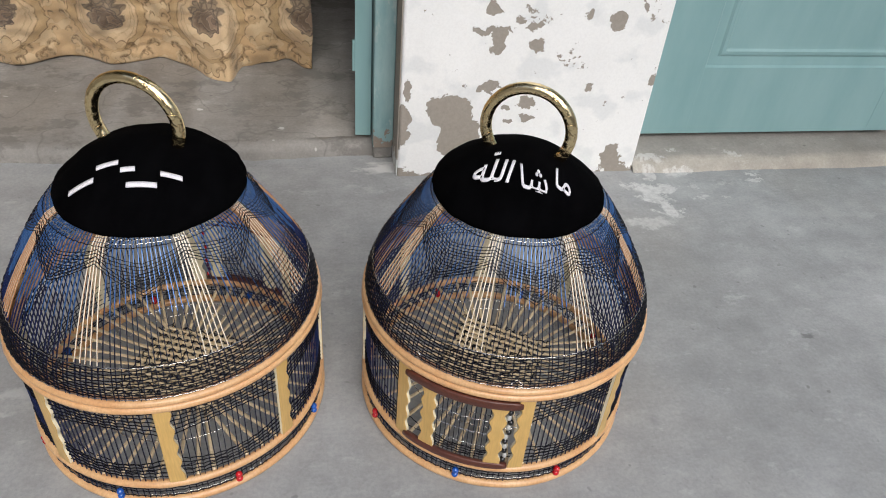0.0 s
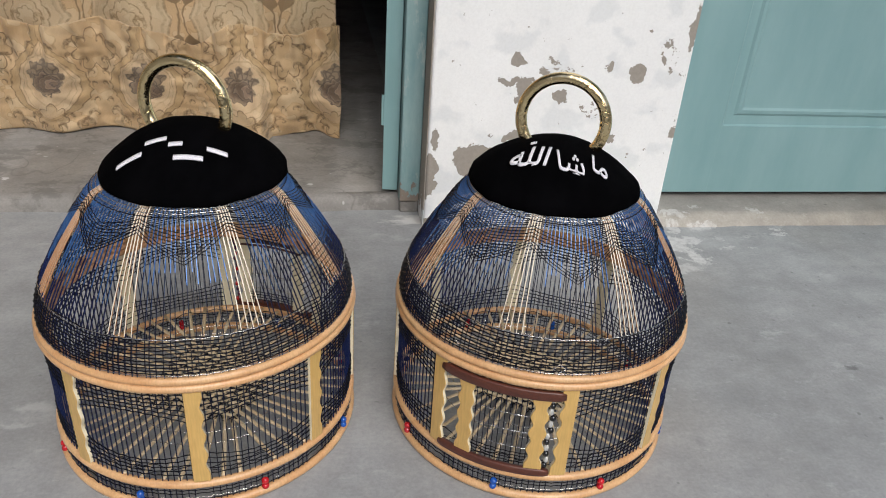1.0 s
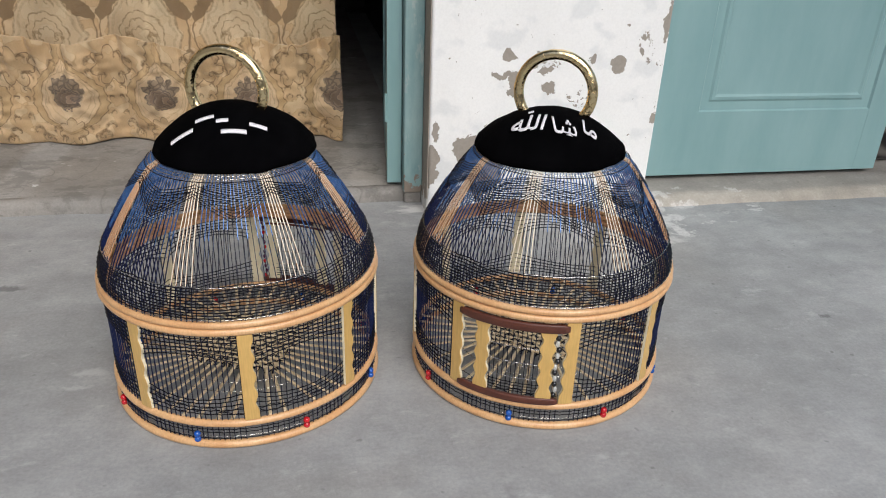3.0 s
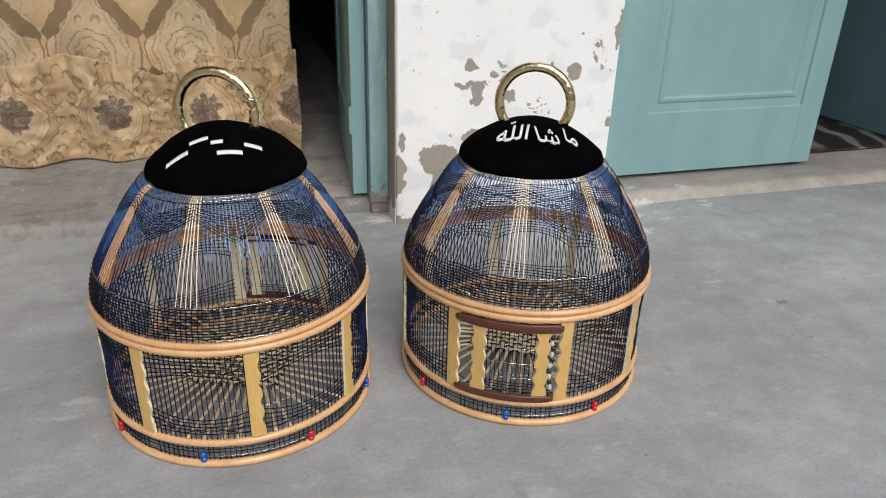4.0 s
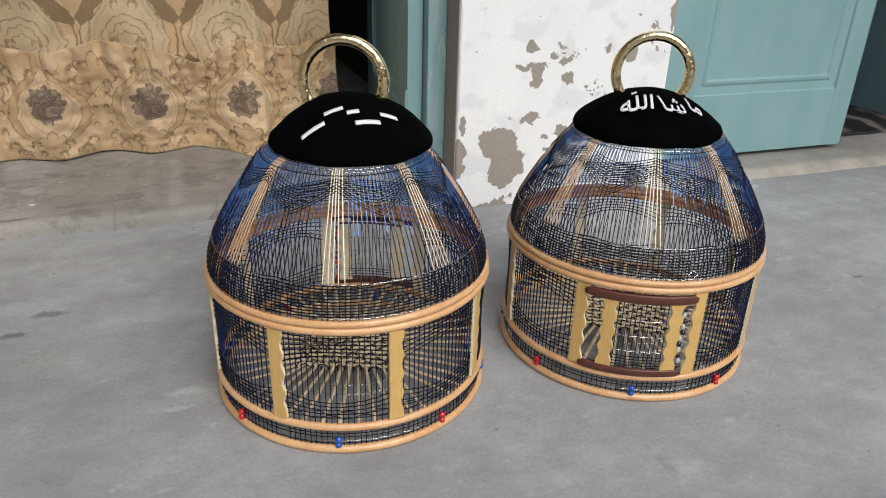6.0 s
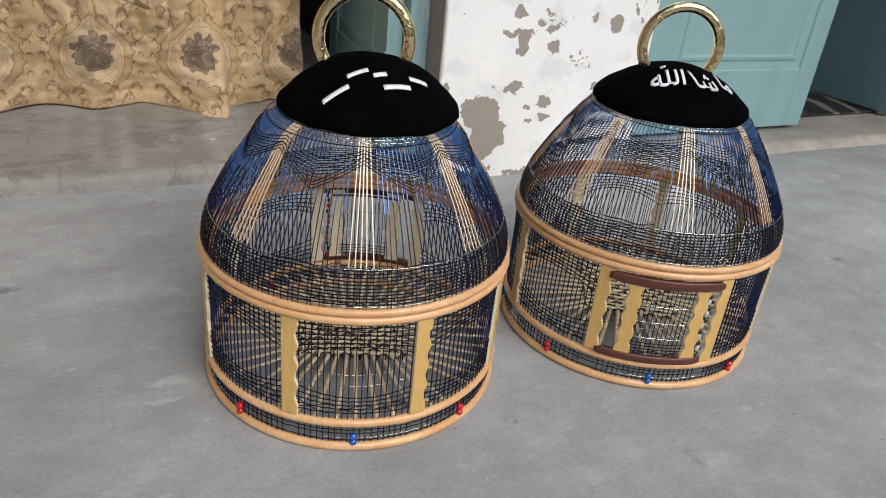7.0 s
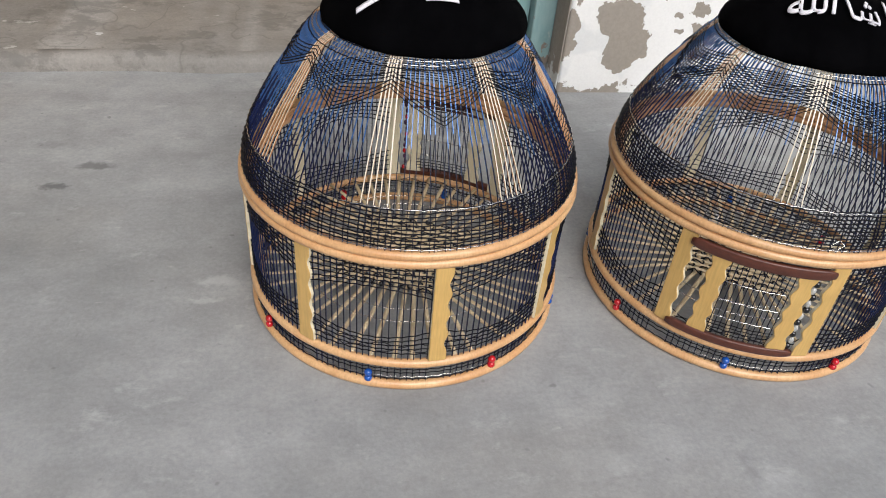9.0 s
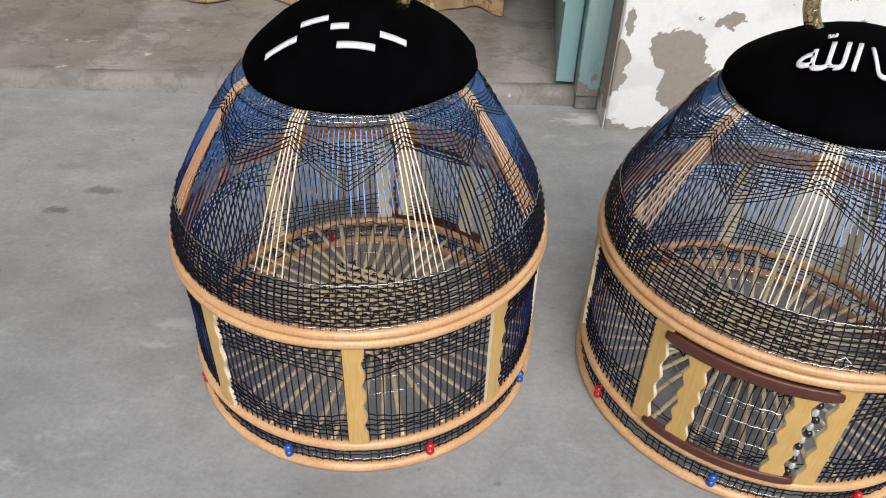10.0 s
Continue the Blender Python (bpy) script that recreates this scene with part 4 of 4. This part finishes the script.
def floor_stick(t):
    """one of a bundle of splints: side by side at the middle, fanned out to the rim at both ends."""
    fan, rim = radians(39 * t), 0.1985
    end = (rim * math.cos(fan), rim * math.sin(fan))
    pts = []
    for k in range(-6, 7):
        f = abs(k) / 6
        s = math.copysign(0.066 * min(1.0, f * 3) + (end[0] - 0.066) * max(0.0, (f - 1 / 3) * 1.5), k) if k else 0.0
        o = 0.066 * t + (end[1] - 0.066 * t) * max(0.0, (f - 1 / 3) * 1.5)
        pts.append((s, o, 0.0458 + 0.0008 * math.sin(k * 2.1 + t * 9)))
    return finish("floor_stick", tube(pts, [0.0029 if abs(k) > 2 else 0.0031 for k in range(-6, 7)], 6, False, 0.6), PALE)


STICKS = [floor_stick(-1 + 2 * k / 11) for k in range(12)]
POST = finish("post", wavy_slat(0.0205, 0.049, 0.186, 0.0038), SLAT, False)
POST_BACK = finish("post", wavy_slat(0.0205, 0.049, 0.186, 0.0046, (True, False)), SLAT, False)
DOOR_POST = finish("door_post", wavy_slat(0.0230, 0.055, 0.176, 0.0036, (True, True)), SLAT, False)
DOOR_POST_BACK = finish("door_post", wavy_slat(0.0230, 0.055, 0.176, 0.0042, (True, True)), SLAT, False)
# inner faces get the bamboo brightened against the shade inside
for me in (POST, POST_BACK, DOOR_POST, DOOR_POST_BACK):
    me.materials.append(INNER_SLAT)
BEAD = {c: finish("bead", bead_pair(0.0050), c) for c in (RED_BEAD, BLUE_BEAD)}
STRING_BEAD = {c: finish("string_bead", small_bead(r, tall), c) for c, r, tall in ((BLACK_BEAD, 0.0042, 1.1), (WHITE_BEAD, 0.0036, 1.55), (RED_BEAD, 0.0026, 1.5), (PLUM_BEAD, 0.0025, 1.6))}


def on_cap(bm, facing, reach, lift, top):
    """lays a flat mesh (x along the line, y up the line) on the cap, with its middle reach from the axis on the side of facing."""
    out = polar(1, facing, 0)
    along = Vector((-out.y, out.x, 0))
    for v in bm.verts:
        p = along * v.co.x + out * (reach - v.co.y)
        v.co = Vector((p.x, p.y, cap_height(math.hypot(p.x, p.y), top) + lift))
    base = bm.faces[:]
    got = bmesh.ops.extrude_face_region(bm, geom=base)
    bmesh.ops.translate(bm, vec=(0, 0, 0.0014), verts=[g for g in got["geom"] if isinstance(g, bmesh.types.BMVert)])
    return bm


def letters(body, x, y, size, lean=0.0, stretch=1.0, turn=0.0, seat=False, bold=0.009):
    """one joined word, as a flat mesh, its lower left corner at x, y."""
    curve = bpy.data.curves.new("letters", 'FONT')
    curve.body, curve.size, curve.shear = body, size, lean
    curve.offset = size * bold
    ob = new("letters", curve)
    bpy.context.view_layer.update()
    me = bpy.data.meshes.new_from_object(ob.evaluated_get(bpy.context.evaluated_depsgraph_get()))
    bm = bmesh.new()
    bm.from_mesh(me)
    bpy.data.objects.remove(ob)
    bpy.data.curves.remove(curve)
    bpy.data.meshes.remove(me)
    bmesh.ops.remove_doubles(bm, verts=bm.verts, dist=1e-6)
    lo = min(v.co.x for v in bm.verts)
    base = min(v.co.y for v in bm.verts) if seat else 0.0
    for v in bm.verts:
        px, py = (v.co.x - lo) * stretch, v.co.y - base
        v.co = Vector((x + px * math.cos(turn) - py * math.sin(turn), y + px * math.sin(turn) + py * math.cos(turn), 0))
    bmesh.ops.triangulate(bm, faces=bm.faces[:])
    for _ in range(2):
        long = [e for e in bm.edges if e.calc_length() > 0.005]
        if long:
            bmesh.ops.subdivide_edges(bm, edges=long, cuts=1)
            bmesh.ops.triangulate(bm, faces=bm.faces[:])
    return bm


def stitched_bar(x0, x1, y0, y1, thick):
    """a plain stitched bar."""
    bm = bmesh.new()
    steps = 16
    rows = []
    for i in range(steps + 1):
        f = i / steps
        w = thick / 2
        x, y = x0 + (x1 - x0) * f, y0 + (y1 - y0) * f
        rows.append([bm.verts.new((x, y + k * w, 0)) for k in (-1, 0, 1)])
    for a, b in zip(rows, rows[1:]):
        for k in range(2):
            bm.faces.new((a[k], b[k], b[k + 1], a[k + 1]))
    return bm


def bird_cage(x, y, door, facing, handle_turn, handle_z, cap_shift, cap_rise, cap_top, lettering, string_colours, label, seed, zigzag, bays, beads, clasps=()):
    rng = random.Random(seed)
    cage = tagged(new("bird_cage"), label, "bird cage", "bird cages on the floor")
    cage.matrix_basis = Matrix.Translation((x, y, 0)) @ Matrix.Rotation(radians(door), 4, 'Z')
    facing -= door
    mid = (bays[-1] - 360 + bays[0]) / 2
    groups = [mid] + [(p + q) / 2 for p, q in zip(bays, bays[1:])]
    # hoops
    part("base_hoop", hoop(0.2010, 0.0062, 0.0061, 1.0, rng.uniform(0, 360)), CANE, cage)
    part("lower_hoop", hoop(0.2010, 0.0420, 0.0056, 1.0, rng.uniform(0, 360)), CANE, cage)
    part("middle_hoop", hoop(0.2028, 0.1908, 0.0054, 1.0, rng.uniform(0, 360)), CANE, cage)
    part("middle_hoop", hoop(0.2022, 0.2008, 0.0050, 1.0, rng.uniform(0, 360)), CANE, cage)
    part("inner_hoop", hoop(0.1925, 0.1965, 0.0040, 1.1, rng.uniform(0, 360)), BROWN_CANE, cage, "brown cane hoop inside the rim")
    part("inner_hoop", hoop(0.1925, 0.1880, 0.0040, 1.1, rng.uniform(0, 360)), BROWN_CANE, cage, "brown cane hoop inside the rim")
    # posts
    for i, a in enumerate(bays):
        turned(part("post", POST_BACK if i == 0 else POST, None, cage), a, 0.2030)
    # floor of sticks bound with thread
    for side, lift in ((-3.0, 0.0), (87.0, 0.0030)):
        for me in STICKS:
            turned(part("floor_stick", me, None, cage), side + rng.uniform(-0.7, 0.7), 0.0, lift)
        for k in range(13):
            o = (k - 6) * 0.0118
            pts = [(0.078 * (i / 26 - 1), o + 0.0012 * math.sin(i * 1.9 + k), 0.0475 + 0.0042 * math.sin(i * math.pi / 4.4 + k * math.pi)) for i in range(53)]
            turned(part("floor_thread", tube(pts, 0.0010, 4), THREAD, cage), side)
    for k in range(2):
        r = 0.178 + 0.0085 * k
        part("floor_thread", woven_row(lambda a, k=k: 0.0470 + 0.0028 * math.sin(radians(a * 26 + k * 180)), lambda a, z, r=r: r, 0.0007), THREAD, cage)
    for r in (0.116, 0.138):
        part("silver_ring", woven_row(lambda a: 0.0482, lambda a, z, r=r: r, 0.0006), SILVER, cage)
    part("silver_ring", woven_row(lambda a: 0.0195, lambda a, z: 0.2012, 0.0004), SILVER, cage)
    part("silver_ring", woven_row(lambda a: 0.2085, lambda a, z: 0.2022, 0.0005), SILVER, cage)
    # uprights of the side, closer bays only; the door has its own
    for k in range(UPRIGHTS):
        a = k * 360 / UPRIGHTS
        d = (a - mid + 180) % 360 - 180
        if any(abs((a - b + 180) % 360 - 180) < 2.6 for b in bays):
            continue
        if abs(d) < 23.0:
            turned(part("wire", LOW_WIRE, None, cage), a + rng.uniform(-0.15, 0.15))
        else:
            turned(part("wire", WIRE, None, cage), a + rng.uniform(-0.2, 0.2))
    # rows of thread on the side: they crowd at mid-bay and spread towards the posts
    def spread(a):
        return (2 * bay_place(a, bays) - 1) ** 2
    for k in range(5):
        part("side_thread", woven_row(lambda a, k=k: 0.0570 + k * (0.0058 + 0.0034 * spread(a)), lambda a, z: SIDE_R, 0.00088, bays[0] + 1.8, bays[-1] - bays[0] - 3.6), THREAD, cage)
    for k in range(6):
        part("side_thread", woven_row(lambda a, k=k: 0.1800 - k * (0.0052 + 0.0038 * spread(a)), lambda a, z: SIDE_R, 0.00088, bays[0] + 1.8, bays[-1] - bays[0] - 3.6), THREAD, cage)
    for z in (0.0155, 0.0255, 0.0310):
        part("side_thread", woven_row(lambda a: z, lambda a, zz: SIDE_R, 0.00075), THREAD, cage)
    # dome
    for k in range(UPRIGHTS):
        a = k * 360 / UPRIGHTS
        if any(abs((a - g + 180) % 360 - 180) < 5.2 for g in groups):
            continue
        turned(part("dome_wire", DOME_WIRES[rng.randrange(9)], None, cage), a + rng.uniform(-0.2, 0.2))
    for g in groups:
        for k in (-2, -1, 0, 1, 2):
            turned(part("cream_stick", CREAM_STICKS[k + 2], None, cage), g + k * 1.5 + rng.uniform(-0.3, 0.3))
            turned(part("wire", FOOT_WIRE, None, cage), g + k * 2.1 + rng.uniform(-0.2, 0.2))
    peak, valley = zigzag
    def zig(a):
        return peak - (peak - valley) * abs(2 * bay_place(a, bays) - 1)
    def band_top(a):
        return 0.3600 + (peak - 0.347) * 0.25 - 0.0115 * abs(2 * bay_place(a, bays) - 1) ** 0.8
    for k in range(11):
        part("dome_thread", woven_row(lambda a, k=k: 0.2110 + k * (0.0038 + 0.0004 * spread(a)), lambda a, z: dome_radius(z), 0.00090, turn=k), THREAD, cage)
    # close rows that fill the space above the zigzag, bay by bay
    for k in range(12):
        def row(a, k=k):
            return band_top(a) - 0.0031 * k
        if row(0.0) > zig(0.0) + 0.001:
            part("dome_thread", woven_row(row, lambda a, z: dome_radius(z), 0.00060, turn=k), THREAD, cage)
            continue
        for post in bays:
            reach = [d for d in range(0, 22) if row(post + d) > zig(post + d) + 0.0012]
            if len(reach) > 1:
                part("dome_thread", woven_row(row, lambda a, z: dome_radius(z), 0.00060, post - reach[-1], 2 * reach[-1], turn=k), THREAD, cage)
    for k in range(3):
        part("zigzag_thread", woven_row(lambda a, k=k: zig(a) - 0.0032 * k, lambda a, z: dome_radius(z) + 0.0004, 0.00060, turn=k), THREAD, cage)
    # the two bays at the sides are woven higher than the rest
    for k in range(9):
        for side in (groups[2], groups[6]):
            part("dome_thread", woven_row(lambda a, k=k: 0.2570 + 0.0056 * k, lambda a, z: dome_radius(z), 0.00060, side - 22.0, 44.0, turn=k), THREAD, cage)
    for k in range(4):
        part("rim_thread", woven_row(lambda a, k=k: 0.3652 + k * 0.0026, lambda a, z: dome_radius(z) + 0.0004, 0.00066, turn=k), SILVER if k in (1, 2) else THREAD, cage)
    part("silver_ring", woven_row(lambda a: 0.2505, lambda a, z: dome_radius(z) + 0.0006, 0.0005), SILVER, cage)
    for a in clasps:
        pts = [polar(dome_radius(0.2160 + dz) + 0.0022, a - door + da, 0.2160 + dz) for da, dz in ((0, -0.0062), (2.1, 0), (0, 0.0062), (-2.1, 0))]
        part("wire_clasp", tube(pts, 0.00042, 5, True), SILVER, cage, "bent silver wire clasp")
    # door: lintel, sill, two scalloped posts, its bars and a string of beads
    part("lintel", arc_bar(0.2055, mid - 22.6, mid + 22.4, 0.1700, 0.1835, 0.0060), ROSEWOOD, cage, "dark red-brown wooden door lintel")
    part("door_sill", arc_bar(0.2055, mid - 22.4, mid + 20.5, 0.0475, 0.0590, 0.0060), ROSEWOOD, cage, "dark red-brown wooden door sill")
    leaf = part("door", arc_bar(0.2005, mid - 14.6, mid + 17.2, 0.1660, 0.1690, 0.0030), ROSEWOOD, cage)
    turned(part("door_post", DOOR_POST, None, leaf), mid - 12.0, 0.2040)
    turned(part("door_post", DOOR_POST_BACK, None, leaf), mid + 14.6, 0.2040)
    bar = finish("bar", tube([(SIDE_R, 0, 0.056), (SIDE_R, 0, 0.168)], 0.00062, 5), BLACK_WIRE)
    for k in range(12):
        turned(part("bar", bar, None, leaf), mid - 8.6 + 20.2 * k / 11)
    for z in (0.062, 0.067, 0.072, 0.077):
        part("side_thread", woven_row(lambda a: z, lambda a, zz: SIDE_R, 0.00068, mid - 9.5, 22), THREAD, leaf)
    for z in (0.086, 0.112, 0.138):
        part("cross_wire", woven_row(lambda a: z, lambda a, zz: SIDE_R, 0.0006, mid - 9.5, 22), SILVER, leaf)
    line = part("bead_string", tube([polar(0.2010, mid + 18.9, 0.056), polar(0.2010, mid + 18.9, 0.174)], 0.0007, 5), THREAD, cage)
    for k in range(12):
        ob = part("string_bead", STRING_BEAD[string_colours[k % len(string_colours)]], None, line)
        turned(ob, mid + 18.9 + rng.uniform(-0.5, 0.5), 0.2010, 0.0620 + k * 0.0097)
    # beads at mid-bay, red and blue in turn
    for k, g in enumerate(groups):
        turned(part("bead", BEAD[BLUE_BEAD if k % 2 == 0 else RED_BEAD], None, cage), g + beads[k], 0.2030, 0.0185)
    # velvet cap and its lettering
    prof = [(0.1060, 0.3700), (0.1110, 0.3685), (0.1130, 0.3708), (0.1127, 0.3750)]
    prof += [(r, cap_height(r, cap_top)) for r in (0.1105, 0.105, 0.098, 0.088, 0.076, 0.062, 0.046, 0.030, 0.014)] + [(0.0, cap_top)]
    shift = Matrix.Translation(Matrix.Rotation(radians(-door), 3, 'Z') @ Vector((cap_shift, 0, cap_rise)))
    bm = lathe(prof, 120)
    for v in bm.verts:
        v.co += Vector((noise.noise(v.co * 60), noise.noise(v.co * 60 + Vector((7, 0, 0))), noise.noise(v.co * 35 + Vector((0, 9, 0))))) * 0.0016
        v.co.z += 0.0025 * noise.noise(v.co * 14 + Vector((seed, 0, 0)))
    part("cap", bm, VELVET, cage, "black velvet cap").matrix_basis = shift
    for bm in lettering():
        name, look_of = ("lettering", "white embroidered lettering") if lettering is blessing else ("stitched_bar", "white stitched bar")
        part(name, on_cap(bm, facing, REACH, 0.0022, cap_top), EMBROIDERY, cage, look_of).matrix_basis = shift
    # gilt ring handle
    bm = bmesh.new()
    rows = []
    turns, sides = 180, 16
    for k in range(turns):
        a = 2 * math.pi * k / turns
        ring = []
        for j in range(sides):
            b = 2 * math.pi * j / sides
            leaf = math.sin(27 * a + 2.2 * math.sin(b) + 1.2 * math.sin(3 * a))
            r = 0.0076 + 0.00016 * max(-0.4, leaf) + 0.00008 * math.sin(61 * a - 3 * b)
            ring.append(bm.verts.new(((0.0548 + r * math.cos(b)) * math.cos(a), r * math.sin(b), (0.0548 + r * math.cos(b)) * math.sin(a))))
        rows.append(ring)
    for k in range(turns):
        for j in range(sides):
            bm.faces.new((rows[k][j], rows[(k + 1) % turns][j], rows[(k + 1) % turns][(j + 1) % sides], rows[k][(j + 1) % sides]))
    ob = part("handle", bm, GOLD, cage, "engraved gold ring handle")
    back = Matrix.Rotation(radians(-door), 4, 'Z') @ Vector((0, 0.008, 0))
    ob.matrix_basis = Matrix.Translation((back.x, back.y, handle_z)) @ Matrix.Rotation(radians(handle_turn - door), 4, 'Z')
    return cage


REACH = 0.058


def blessing():
    """the two-word blessing, in joined letter forms set from left to right."""
    return [letters("\ufeea\ufee0\ufedf\u0627", -0.053, -0.0070, 0.0450, 0.12, 0.86, 0.0),
            letters("\u0651", -0.0335, 0.0330, 0.0300, 0.1, 0.9, 0.0, True),
            letters("\ufe8e\ufeb7", 0.0030, -0.0105, 0.0450, -0.22, 0.78, 0.06, False, 0.002),
            letters("\ufe8e\ufee3", 0.0430, 0.0080, 0.0380, -0.25, 0.78, -0.06)]


def plain_bars():
    """rows of plain stitched bars."""
    return [stitched_bar(-0.078, -0.048, -0.002, -0.002, 0.0052), stitched_bar(-0.046, -0.021, 0.011, 0.011, 0.0052), stitched_bar(-0.018, -0.002, 0.001, 0.001, 0.0052),
            stitched_bar(-0.011, 0.022, -0.016, -0.016, 0.0050), stitched_bar(0.025, 0.048, -0.003, -0.003, 0.0050)]


bird_cage(-0.1824, 0.8733, 71.6, -90.0, -22.0, 0.4565, 0.0075, 0.0055, 0.4370, plain_bars, [RED_BEAD, PLUM_BEAD, PLUM_BEAD], "domed cane bird cage, black velvet cap, gold ring, door facing away", 3, (0.3565, 0.3280), (17.7, 63.3, 110.5, 157.8, 202.4, 246.6, 289.5, 330.4), (0, 0, 0, 1.5, 0.0, -0.9, -1.4, 0))
bird_cage(0.2889, 0.8454, -118.6, -113.0, -27.3, 0.4540, -0.004, 0.0020, 0.4290, blessing, [BLACK_BEAD, WHITE_BEAD], "domed cane bird cage, red-brown door frame, white-lettered black velvet cap", 5, (0.3470, 0.3140), (24.7, 66.5, 112.5, 158.2, 202.1, 246.6, 291.0, 336.7), (1.5, -1.6, 0, 0, 0, 0, 0, 3.8), (-137.5, -99.3))
